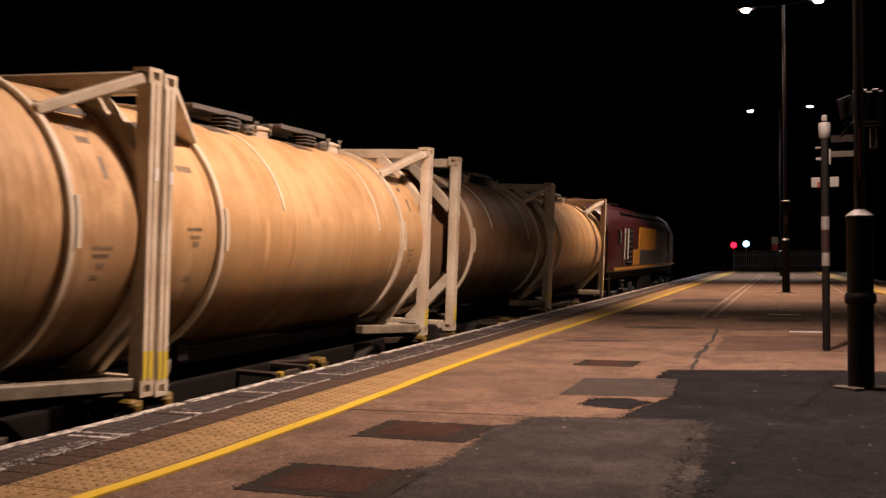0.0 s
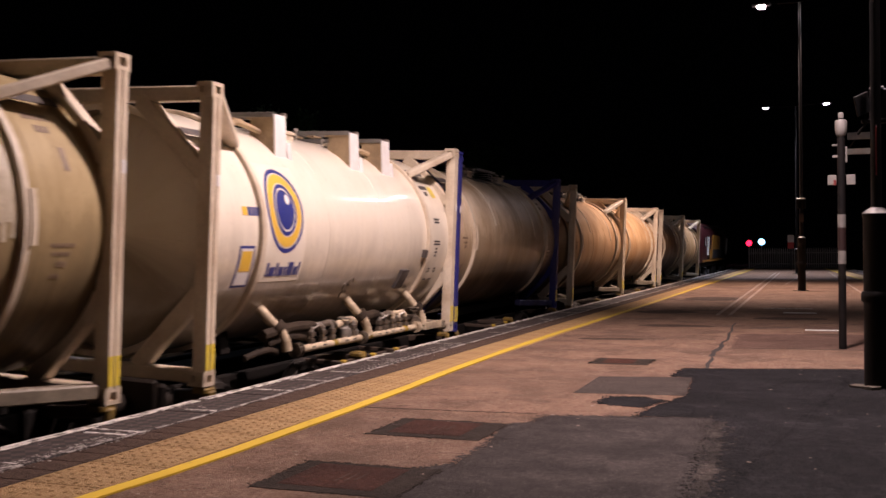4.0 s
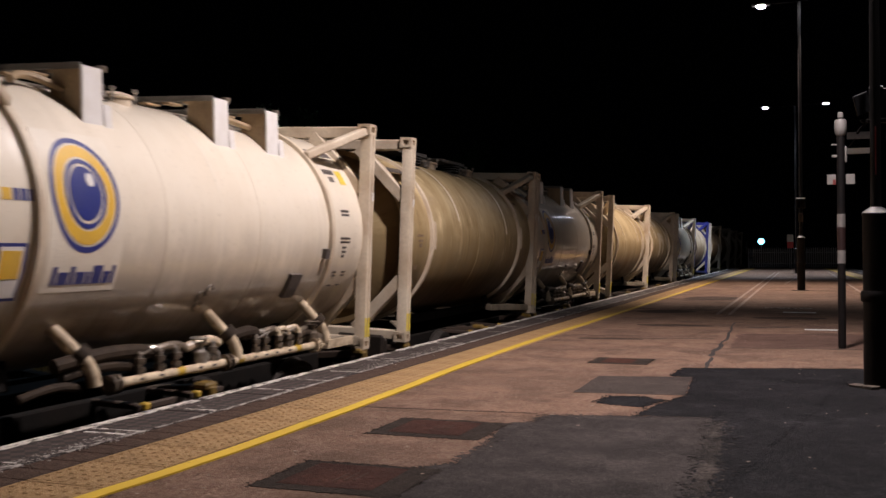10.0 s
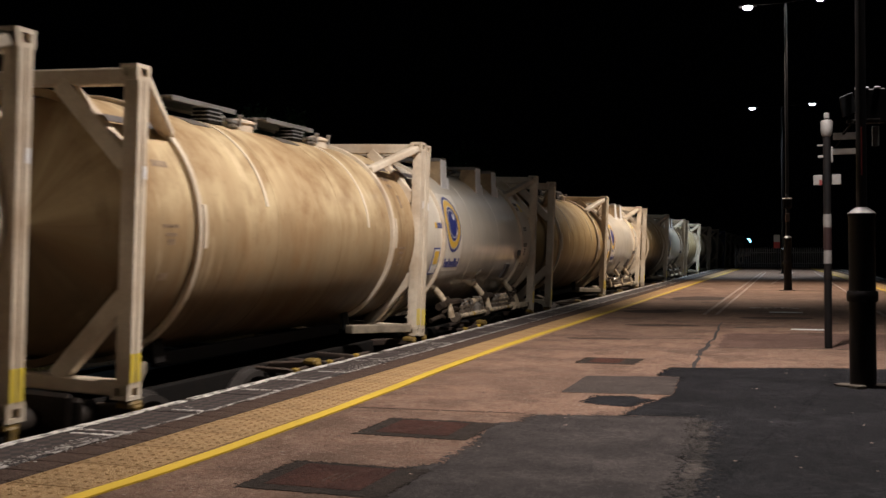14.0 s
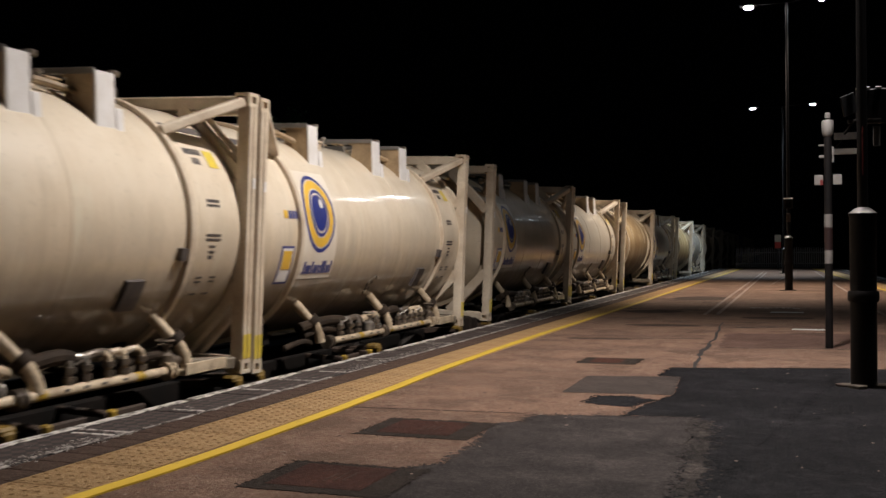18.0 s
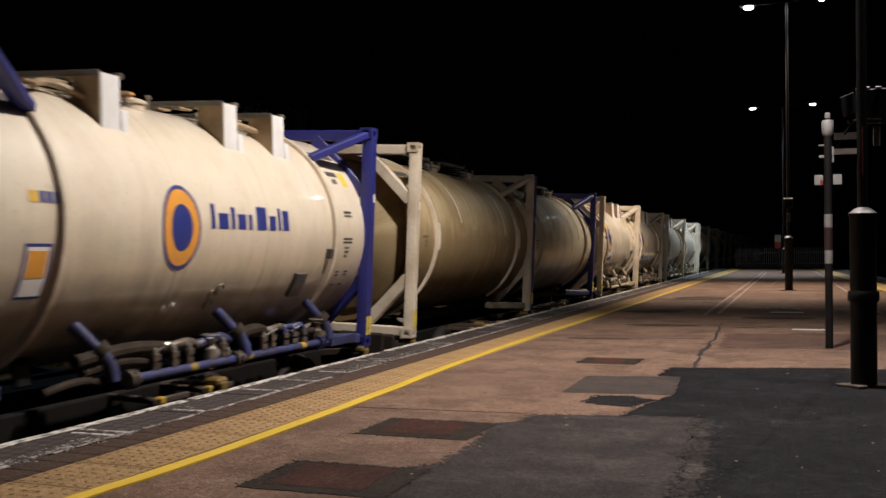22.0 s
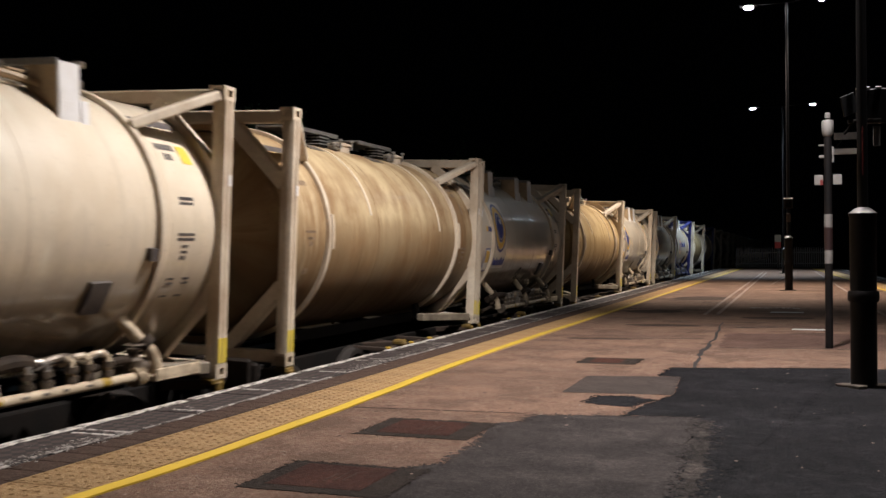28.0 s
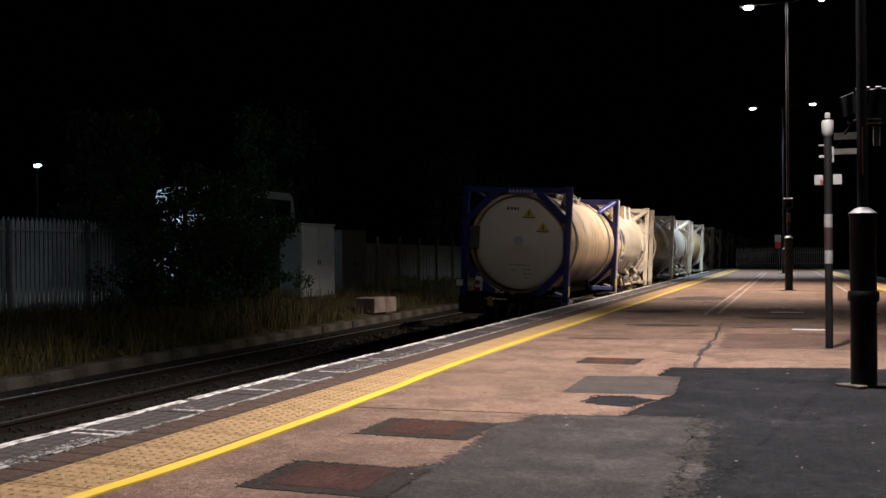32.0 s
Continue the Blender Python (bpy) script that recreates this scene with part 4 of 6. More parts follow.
part("sign_leg", Geo().tube([(0.40, 0.03, 0), (0.40, 0.03, 2.80)], 0.03, 10), M_BLACKPAINT, ss)
part("sign_brace", Geo().beam((0.02, 0.0, 2.55), (0.16, 0.0, 2.73), 0.02, 0.02, 0.004), M_DARK, ss)

# device on the second column, red notice, signals
dv = thing("column_speaker", "small dark loudspeaker pair on the lamp column", "loudspeaker", "", "", pose(-0.34, 28.8, 0))
part("speaker_box", Geo().box((-0.06, -0.08, 2.35), (0.10, 0.10, 0.26), 0.02), M_DARK, dv)
part("speaker_box", Geo().box((0.07, -0.08, 2.35), (0.10, 0.10, 0.26), 0.02), M_DARK, dv)
part("speaker_cap", Geo().box((0.0, -0.08, 2.50), (0.24, 0.12, 0.025), 0.006), M_PALE, dv)
part("junction_box", Geo().box((0, -0.09, 1.98), (0.12, 0.10, 0.24), 0.015), M_RUST, dv)
no = thing("notice", "grey and red notice board on a slim post", "sign", "", "", pose(-1.22, 57.0, 0))
part("notice_post", Geo().tube([(0, 0.03, 0), (0, 0.03, 1.9)], 0.03, 10), M_BLACKPAINT, no)
part("notice_board", Geo().box((0, 0, 1.68), (0.32, 0.02, 0.40), 0.004), M_PALE, no)
part("notice_panel", Geo().box((0, -0.004, 1.32), (0.32, 0.024, 0.34), 0.004), M_NOTICE, no)
sg = thing("signal_post", "railway signal showing a red light beyond the platform", "signal", "", "", pose(-8.9, 150, -1.2))
part("mast", Geo().tube([(0, 0.2, 0), (0, 0.2, 3.4)], 0.08, 10), M_GALV, sg)
part("signal_head", Geo().box((0, 0.1, 3.4), (0.6, 0.2, 1.3), 0.05), M_BLACKPAINT, sg)
part("red_lens", Geo().tube([(0, -0.02, 3.18), (0, 0.0, 3.18)], 0.42, 20), M_SIGRED, sg, "glowing red lens")
sw = thing("signal_post", "railway signal showing a cold white light", "signal", "", "", pose(-7.26, 152, -1.2))
part("mast", Geo().tube([(0, 0.2, 0), (0, 0.2, 3.6)], 0.08, 10), M_GALV, sw)
part("signal_head", Geo().box((0, 0.1, 3.4), (0.6, 0.2, 1.1), 0.05), M_BLACKPAINT, sw)
part("white_lens", Geo().tube([(0, -0.02, 3.36), (0, 0.0, 3.36)], 0.45, 20), M_SIGWHITE, sw, "glowing blue-white lens")


# coach behind the bush, lit lamp beyond the fence
def coach():
    c = thing("coach", "white coach parked behind the bush and fence", "coach", "", "", pose(-23.2, 37.3, -0.35))
    prof = [(-3.6, 0.35), (3.6, 0.35), (3.72, 1.2), (3.70, 3.0), (3.5, 3.95), (3.2, 4.18), (-3.0, 4.18), (-3.4, 4.05), (-3.7, 3.4), (-3.72, 1.2)]
    n = len(prof)
    part("coach_body", Geo().add([(x, y, z) for x in (-1.2, 1.2) for y, z in prof], [tuple(range(n)), tuple(range(n, 2 * n))] + [(k, (k + 1) % n, n + (k + 1) % n, n + k) for k in range(n)]), M_WHITE, c)
    for k in range(4):
        part("coach_window", Geo().box((1.205, -2.55 + k * 1.66, 2.85), (0.02, 1.64, 2.0), 0.01), M_GLASS, c)
    part("lower_panel", Geo().box((1.205, 0, 1.1), (0.02, 7.0, 1.4), 0.01), M_LOCOGREY, c)
    for y in (-2.4, 2.2):
        w = part("wheel", Geo().lathe([(1.0, 0.1), (1.0, 0.46), (1.22, 0.46), (1.22, 0.3), (1.18, 0.1)], (0, y, 0.46), "X", 20), M_BLACKPAINT, c)


coach()
fl = thing("far_lamp", "bright lamp on a pole beyond the fence", "lamp", "", "", pose(-26.0, 28.96, -0.4))
part("lamp_pole", Geo().tube([(-4.6, 5.1, 0), (-4.6, 5.1, 5.3), (0, 0, 4.84)], 0.02, 10), M_DARK, fl)
part("lamp_head", Geo().box((0, 0, 4.78), (0.22, 0.22, 0.08), 0.02), M_GALV, fl)
part("lamp_lens", Geo().box((0.03, -0.05, 4.71), (0.12, 0.15, 0.06), 0.02), M_LAMPFAR, fl, "glowing lamp lens")


# ---------- plants ----------
def foliage(centres, count, size, seed):
    """Many small leaves round the branch ends."""
    rr = random.Random(seed)
    v, f = [], []
    for k in range(count):
        c, r = centres[rr.randrange(len(centres))]
        d = Vector((rr.gauss(0, 1), rr.gauss(0, 1), rr.gauss(0, 0.8)))
        q = Vector(c) + d.normalized() * r * rr.random() ** 0.45
        a = Vector((rr.gauss(0, 1), rr.gauss(0, 1), rr.gauss(0, 1))).normalized()
        b = a.orthogonal().normalized()
        s = size * rr.uniform(0.6, 1.4)
        k0 = len(v)
        v += [tuple(q), tuple(q + a * s * 0.5 + b * s * 0.28), tuple(q + a * s), tuple(q + a * s * 0.5 - b * s * 0.28)]
        f.append((k0, k0 + 1, k0 + 2, k0 + 3))
    g = Geo()
    g.v, g.f = v, f
    return g


def tree(name, x, y, z, h, spread, leaves, size, seed, label, low=0.25):
    t = thing(name, label, "bush" if name == "bush" else "tree", "", "", pose(x, y, z))
    rr = random.Random(seed)
    trunk, ends = Geo(), []
    stems = 5 if name == "bush" else 1
    for s in range(stems):
        a = rr.uniform(0, 6.28)
        base = Vector((rr.uniform(-0.3, 0.3), rr.uniform(-0.5, 0.5), 0)) if stems > 1 else Vector()
        top = base + Vector((math.cos(a) * spread * 0.35, math.sin(a) * spread * 0.6, h * rr.uniform(0.7, 0.95)))
        trunk.tube([base, base.lerp(top, 0.4) + Vector((0.1, 0.1, 0)), top], 0.05 * h / 3, 8, True, 0.012)
        for k in range(12 if stems > 1 else 26):
            u = rr.uniform(low, 1.0)
            p0 = base.lerp(top, u)
            b = rr.uniform(0, 6.28)
            e = p0 + Vector((math.cos(b) * spread * 0.55, math.sin(b) * spread, rr.uniform(-0.12, 0.28) * h)) * rr.uniform(0.4, 1.0) * (1.15 - 0.6 * u)
            trunk.tube([p0, p0.lerp(e, 0.5) + Vector((0, 0, 0.1)), e], 0.02 * h / 3, 6, True, 0.006)
            ends.append((e, rr.uniform(0.25, 0.55) * spread * 0.42))
            ends.append((p0.lerp(e, 0.6), rr.uniform(0.25, 0.5) * spread * 0.38))
    part("trunk", trunk, M_BARK, t)
    cr = new("crown", foliage(ends, leaves, size, seed + 1).mesh("crown", M_LEAF, False, False))
    cr.parent = t
    return t


tree("bush", -15.6, 22.4, -0.45, 4.3, 2.6, 20000, 0.10, 21, "dense dark green bush overhanging the fence", 0.1)
tree("bush", -15.3, 25.6, -0.45, 3.5, 2.1, 20000, 0.10, 22, "dense dark green bush in front of the cabinet", 0.1)
tree("tree", -19.0, 24.2, -0.4, 5.8, 2.7, 16000, 0.14, 23, "small leafy tree beside the fence")
tree("tree", -24.0, 16.0, -0.4, 8.0, 4.0, 9000, 0.2, 24, "tall dark tree beyond the fence")
tree("tree", -27.0, 48.0, -0.4, 10.0, 5.0, 9000, 0.24, 25, "tall dark tree beyond the fence")
tree("tree", -22.0, 70.0, -0.4, 11.0, 5.5, 9000, 0.28, 26, "tall dark tree beyond the fence")

# ---------- the train ----------
CANT, GRADE = 2.6, -0.0033
SIDE_X, BASE_Z = -4.855, 0.02
CN, SN = math.cos(radians(CANT)), math.sin(radians(CANT))


def bend(y):
    """How far the line swings to the left, far along the platform."""
    return -0.0048 * max(0.0, y - 12)


def train_pose(y):
    """Middle of the train at deck level, y metres along the line."""
    return pose(SIDE_X - 1.219 * CN + bend(y), y, BASE_Z + 1.219 * SN + GRADE * (y - 8), 0, CANT, 0.27 if y > 15 else 0.27 * max(0.0, y - 9) / 6)


R_TANK, Z_TANK, HALF = 1.15, 1.30, 3.104


def on_barrel(y, a, r=R_TANK):
    a = radians(a)
    return (r * math.cos(a), y, Z_TANK + r * math.sin(a))


def decal(y0, y1, a0, a1, lift=0.004, na=6):
    """A thin plate that lies on the barrel, y0..y1 along it and a0..a1 degrees round it."""
    g, pts, fcs = Geo(), [], []
    for i in range(na + 1):
        a = a0 + (a1 - a0) * i / na
        pts += [on_barrel(y0, a, R_TANK + lift), on_barrel(y1, a, R_TANK + lift), on_barrel(y0, a, R_TANK - 0.01), on_barrel(y1, a, R_TANK - 0.01)]
    for i in range(na):
        k = i * 4
        fcs += [(k, k + 1, k + 5, k + 4), (k, k + 4, k + 6, k + 2), (k + 1, k + 3, k + 7, k + 5)]
    fcs += [(0, 2, 3, 1), (na * 4, na * 4 + 1, na * 4 + 3, na * 4 + 2)]
    return g.add(pts, fcs)


def peeled(spans, seed):
    """Ragged bare area on the barrel, made of narrow strips of uneven length."""
    g, rr = Geo(), random.Random(seed)
    for y0, y1, a0, a1 in spans:
        n = max(4, int((y1 - y0) / 0.035))
        for k in range(n):
            w = (y1 - y0) / n
            d = decal(y0 + k * w, y0 + (k + 1) * w, a0 + rr.uniform(-3.5, 3.5), a1 + rr.uniform(-1.5, 1.0) - 5 * max(0, abs(k / n - 0.5) - 0.32), 0.004, 4)
            g.add(d.v, d.f)
    return g


def disc(y, a, ry, ra, lift, n=40, hole=0.0, da=0.0):
    """A round badge on the barrel; with hole it is a ring."""
    g, pts, fcs = Geo(), [], []
    rings = [hole] + [hole + (1 - hole) * k / 4 for k in range(1, 5)]
    for s in rings:
        for k in range(n):
            u = 2 * math.pi * k / n
            pts.append(on_barrel(y + ry * s * math.cos(u), a + ra * s * math.sin(u), R_TANK + lift))
    for i in range(4):
        for k in range(n):
            fcs.append((i * n + k, i * n + (k + 1) % n, (i + 1) * n + (k + 1) % n, (i + 1) * n + k))
    return g.add(pts, fcs)


def g_tank():
    prof = [(-2.66, 1.11), (-2.42, 1.138)]
    prof += [(-2.3, R_TANK), (-1.2, R_TANK), (0, R_TANK), (1.2, R_TANK), (2.3, R_TANK)] + [(-y, r) for y, r in reversed(prof)]
    return Geo().lathe(prof, (0, 0, Z_TANK), "Y", 64)


def g_dish():
    return Geo().lathe([(3.000, 0.01), (2.997, 0.25), (2.987, 0.50), (2.970, 0.70), (2.947, 0.86), (2.920, 0.97), (2.89, 1.04), (2.84, 1.08), (2.70, 1.09), (2.57, 1.10)], (0, 0, Z_TANK), "Y", 64)


def g_skirt():
    return Geo().lathe([(2.30, 1.151), (2.97, 1.151), (2.97, 1.10), (2.30, 1.10)], (0, 0, Z_TANK), "Y", 64, True)


def g_ring():
    return Geo().lathe([(-0.034, 1.14), (-0.034, 1.19), (-0.028, 1.196), (0.028, 1.196), (0.034, 1.19), (0.034, 1.14)], (0, 0, Z_TANK), "Y", 64, True)


def holed_box(s, hole, deep):
    """A block with a slot sunk into each of its six sides."""
    g = Geo()
    h = [q / 2 for q in s]
    for ax in range(3):
        u, w = (ax + 1) % 3, (ax + 2) % 3
        for sg in (-1, 1):
            pts = []
            for k, (f, d) in enumerate(((1, 0), (hole, 0), (hole, deep))):
                for su, sw in ((-1, -1), (1, -1), (1, 1), (-1, 1)):
                    q = [0, 0, 0]
                    q[ax] = sg * (h[ax] - d)
                    q[u], q[w] = su * h[u] * f, sw * h[w] * f
                    pts.append(q)
            fcs = [(8, 9, 10, 11)]
            for k in range(4):
                j = (k + 1) % 4
                fcs += [(k, j, 4 + j, 4 + k), (4 + k, 4 + j, 8 + j, 8 + k)]
            g.add(pts, fcs)
    return g


def g_casting():
    return holed_box((0.158, 0.168, 0.125), 0.5, 0.04)


def g_post():
    """Upright with a shallow groove down its outer face."""
    return Geo().slab([(-0.045, -0.072), (0.07, -0.072), (0.082, -0.064), (0.082, -0.010), (0.062, -0.006), (0.062, 0.006), (0.082, 0.010), (0.082, 0.064), (0.07, 0.072), (-0.045, 0.072)], 0.12, 2.47)


def end_frame(c, fm, sy):
    """Posts, rails, corner gussets and castings of one end; sy -1 is the tail end."""
    y = sy * 3.029
    for sx in (-1, 1):
        flip = 0 if sx > 0 else 180
        px = 1.13 if sx > 0 else -1.24
        part("corner_post", g_post, fm, c, "", "post",
             pose(px, y, 0, 0, 0, flip))
        part("post_band", lambda: Geo().box((0.083, 0.037, 0.25), (0.004, 0.052, 0.22), 0.001).box((0.083, -0.037, 0.25), (0.004, 0.052, 0.22), 0.001), M_HAZARD, c, "yellow paint low on the corner post", "band", pose(px, y, 0, 0, 0, flip))
        part("serial_plate", lambda: Geo().box((0.084, 0.037, 1.76), (0.004, 0.050, 0.10), 0.001), M_LOGO_WHITE, c, "", "serial", pose(px, y, 0, 0, 0, flip))
        for z in (0.0625, 2.5285):
            part("corner_casting", g_casting, fm, c, "", "casting", pose(px, y, z))
        part("gusset", lambda: Geo().beam((1.10, 0, 1.82), (0.44, 0, 2.46), 0.15, 0.12, 0.012, (0, 1, 0)), fm, c, "", "gusset_top", pose(0, y, 0) if sx > 0 else pose(-0.11, y, 0, 0, 0, 180))
        part("gusset", lambda: Geo().beam((1.11, 0, 0.80), (0.48, 0, 0.12), 0.15, 0.12, 0.012, (0, 1, 0)), fm, c, "", "gusset_low", pose(0, y, 0) if sx > 0 else pose(-0.11, y, 0, 0, 0, 180))
        turn = pose(0, 0, 0) if sy > 0 else pose(0, 0, 0, 0, 0, 180)
        part("side_brace", (lambda: Geo().beam((1.12, 2.95, 2.50), (0.80, 2.15, 2.15), 0.14, 0.085, 0.012)) if sx * sy > 0 else
             (lambda: Geo().beam((-1.12, 2.95, 2.50), (-0.80, 2.15, 2.15), 0.14, 0.085, 0.012)), fm, c, "", ("brace", sx * sy > 0), turn)
        part("foot_beam", (lambda: Geo().beam((1.10, 2.95, 0.10), (0.74, 1.85 if sy > 0 else 2.35, 0.14), 0.13, 0.11, 0.012)) if sx * sy > 0 else
             (lambda: Geo().beam((-1.10, 2.95, 0.10), (-0.74, 1.85 if sy > 0 else 2.35, 0.14), 0.13, 0.11, 0.012)), M_FOOT if fm.name != "frame_blue" else M_PIPE_BLUE, c, "", ("foot", sx * sy > 0, sy), turn)
        part("saddle_leg", (lambda: Geo().beam((0.66, 1.95, 0.12), (0.60, 1.95, 0.40), 0.16, 0.05, 0.01, (1, 0, 0))) if sx * sy > 0 else
             (lambda: Geo().beam((-0.66, 1.95, 0.12), (-0.60, 1.95, 0.40), 0.16, 0.05, 0.01, (1, 0, 0))), M_DARK, c, "", ("leg", sx * sy > 0), turn)
    part("top_rail", lambda: Geo().box((0, 0, 0), (2.23, 0.11, 0.13), 0.012), fm, c, "", "rail", pose(-0.055, y, 2.50))
    part("bottom_rail", lambda: Geo().box((0, 0, 0), (2.23, 0.13, 0.12), 0.012), M_DARK if fm.name == "frame_blue" else fm, c, "", "railb", pose(-0.055, y, 0.08))


def louvre_box(c, x, y, z):
    """Slatted step under a walkway plate."""
    for k in range(4):
        part("louvre_slat", lambda: Geo().box((0, 0, 0), (0.22, 0.26, 0.010), 0.003), M_GALV, c, "", "louvre", pose(x, y, z + 0.03 + k * 0.04))
    part("louvre_core", lambda: Geo().box((0, 0, 0.07), (0.19, 0.23, 0.15), 0.004), M_DARK, c, "", "louvrecore", pose(x, y, z))


def g_plate():
    g = Geo().box((0, 0, 0), (0.56, 1.14, 0.022), 0.006)
    for x in (-0.26, 0.27):
        g.box((x, 0, -0.018), (0.02, 1.14, 0.045), 0.004)
    return g


def g_lid():
    return Geo().lathe([(-0.10, 0.15), (0.06, 0.15), (0.065, 0.17), (0.085, 0.17), (0.095, 0.15), (0.115, 0.09), (0.12, 0.01)], (0, 0, 0), "Z", 20)


def g_clamp():
    """One swing bolt of a hatch lid."""
    return Geo().tube([(0.175, 0, 0.02), (0.175, 0, 0.13)], 0.014, 6).box((0.175, 0, 0.135), (0.05, 0.05, 0.028), 0.006)


def g_valve():
    h = 0.085
    return Geo().lathe([(0, 0.045), (h * 0.5, 0.045), (h * 0.5, 0.075), (h * 0.65, 0.075), (h * 0.65, 0.03), (h, 0.03), (h, 0.055), (h + 0.03, 0.055), (h + 0.03, 0.01)], (0, 0, 0), "Z", 10)


def roof_fittings(c, x, y, z):
    lid = part("manway_lid", g_lid, FRAME["beige"], c, "", "lid", pose(x, y, z))
    for k in range(4):
        part("lid_clamp", g_clamp, M_VALVE, lid, "", "clamp", pose(0, 0, 0, 0, 0, 35 + 90 * k))
    for dx, dy in ((0.10, -0.30), (0.14, -0.42), (-0.10, 0.30)):
        part("roof_valve", g_valve, M_VALVE, c, "", "roofvalve", pose(x + dx, y + dy, z - 0.03 - 0.12 * max(0, dx)))


def g_pipes_main():
    return Geo().tube([(1.08, -1.28, 0.13), (1.08, 2.02, 0.13)], 0.040, 14)


def g_coupling():
    """Bolted joint in the main pipe."""
    g = Geo().tube([(1.08, -0.045, 0.13), (1.08, -0.02, 0.13)], 0.078, 14).tube([(1.08, 0.02, 0.13), (1.08, 0.045, 0.13)], 0.078, 14).tube([(1.08, -0.03, 0.13), (1.08, 0.03, 0.13)], 0.052, 14)
    for k in range(4):
        a = k * math.pi / 2 + 0.6
        g.tube([(1.08 + 0.064 * math.cos(a), -0.055, 0.13 + 0.064 * math.sin(a)), (1.08 + 0.064 * math.cos(a), 0.055, 0.13 + 0.064 * math.sin(a))], 0.008, 6)
    return g


def g_elbow():
    """Lower half of a branch, down to the main pipe."""
    return Geo().tube([(1.00, 0.06, 0.39), (1.04, 0.12, 0.31), (1.065, 0.15, 0.23), (1.08, 0.16, 0.14)], 0.056, 12)


def g_gate_valve():
    """Valve body with a bonnet, hand wheel and outlet stub."""
    g = Geo().lathe([(0.08, 0.05), (0.14, 0.075), (0.26, 0.075), (0.28, 0.045), (0.33, 0.04), (0.33, 0.06), (0.35, 0.06), (0.35, 0.02)], (1.03, 0, 0), "Z", 14)
    g.lathe([(-0.012, 0.060), (0.0, 0.085), (0.012, 0.060)], (1.03, 0, 0.38), "Z", 16, True)
    return g.tube([(1.03, 0, 0.20), (1.03, 0.22, 0.20)], 0.045, 12).tube([(1.03, 0.20, 0.20), (1.03, 0.235, 0.20)], 0.072, 14)


def g_hose(y0, y1, z, r):
    """A sagging hose or bent pipe between two unions."""
    n = 10
    return Geo().tube([(0.98 + 0.05 * math.sin(3.14 * k / n), y0 + (y1 - y0) * k / n, z + 0.05 * math.sin(3.14 * k / n)) for k in range(n + 1)], r, 10)


def g_stub():
    """Branch that leaves the barrel towards the main pipe."""
    return Geo().tube([(0.80, -0.16, 0.69), (0.90, -0.05, 0.54), (1.01, 0.07, 0.37)], 0.052, 14)


def g_flange():
    return Geo().tube([(-0.022, -0.018, 0.028), (0.022, 0.018, -0.028)], 0.092, 14)


def g_riser():
    """Pair of unions joined by a bend, like an upturned U."""
    return Geo().tube([(0.96, -0.20, 0.30), (1.01, -0.10, 0.345), (1.04, -0.035, 0.355), (1.058, 0.0, 0.325), (1.065, 0.0, 0.14)], 0.030, 10)


def g_collar():
    return Geo().tube([(1.064, 0, -0.022), (1.064, 0, 0.022)], 0.050, 6)


def g_handle():
    return Geo().beam((1.05, 0, 0.30), (1.12, 0.10, 0.36), 0.02, 0.016, 0.004)


def g_saddle():
    """Box saddle across the top of the barrel: two webs."""
    poly = [(0.80, 2.10), (0.77, 2.53), (0.52, 2.53), (0.50, 2.32), (0.66, 2.22)]
    g, n = Geo(), 5
    for y in (-0.10, 0.10):
        pts = [(x, y + d, z) for d in (-0.012, 0.012) for x, z in poly]
        g.add(pts, [tuple(range(n)), tuple(range(n, 2 * n))] + [(k, (k + 1) % n, n + (k + 1) % n, n + k) for k in range(n)])
    return g


def g_saddle_face():
    return Geo().beam((0.815, 0, 2.06), (0.785, 0, 2.54), 0.23, 0.022, 0.005, (1, 0, 0))


# rows of stencilled characters, too small to read: along, round the barrel, count
STENCIL = [(2.36, 2.62, 36, 39.2, 7), (2.42, 2.54, 31, 34.2, 3), (2.44, 2.64, 13, 14.4, 7), (2.44, 2.64, 11, 12.2, 7), (2.40, 2.64, -2, -0.8, 8), (2.40, 2.64, -4, -2.8, 8), (2.46, 2.56, -7, -5.8, 3), (2.46, 2.56, -9.4, -8.2, 3),
           (2.46, 2.54, -12, -10.4, 2), (2.36, 2.46, -21, -20, 3), (2.36, 2.46, -23, -22, 3), (2.58, 2.68, -21, -20, 3), (2.58, 2.68, -23, -22, 3), (2.36, 2.46, -29, -28, 3), (2.56, 2.66, -29, -28, 3)]
STENCIL_FEW = [(2.40, 2.66, 40, 43, 6), (2.46, 2.60, 34.5, 37.5, 4), (2.60, 2.68, 20, 29, 1), (2.42, 2.66, -7, -5.6, 6), (2.44, 2.62, -10, -8.6, 5), (2.50, 2.60, -14, -12, 2), (2.46, 2.56, -18, -16.5, 2), (-2.62, -2.40, 28, 31, 4), (-2.64, -2.42, 2, 3.4, 6), (-2.60, -2.44, -1.5, 0, 4), (-2.56, -2.46, -5, -2.5, 2), (-2.60, -2.48, -20, -17, 2)]


def text_row(y0, y1, a0, a1, n):
    """A row of n small bars on the barrel."""
    g, w = Geo(), (y1 - y0) / n
    for k in range(n):
        d = decal(y0 + k * w, y0 + (k + 0.72) * w, a0, a1, 0.004, 1)
        g.add(d.v, d.f)
    return g


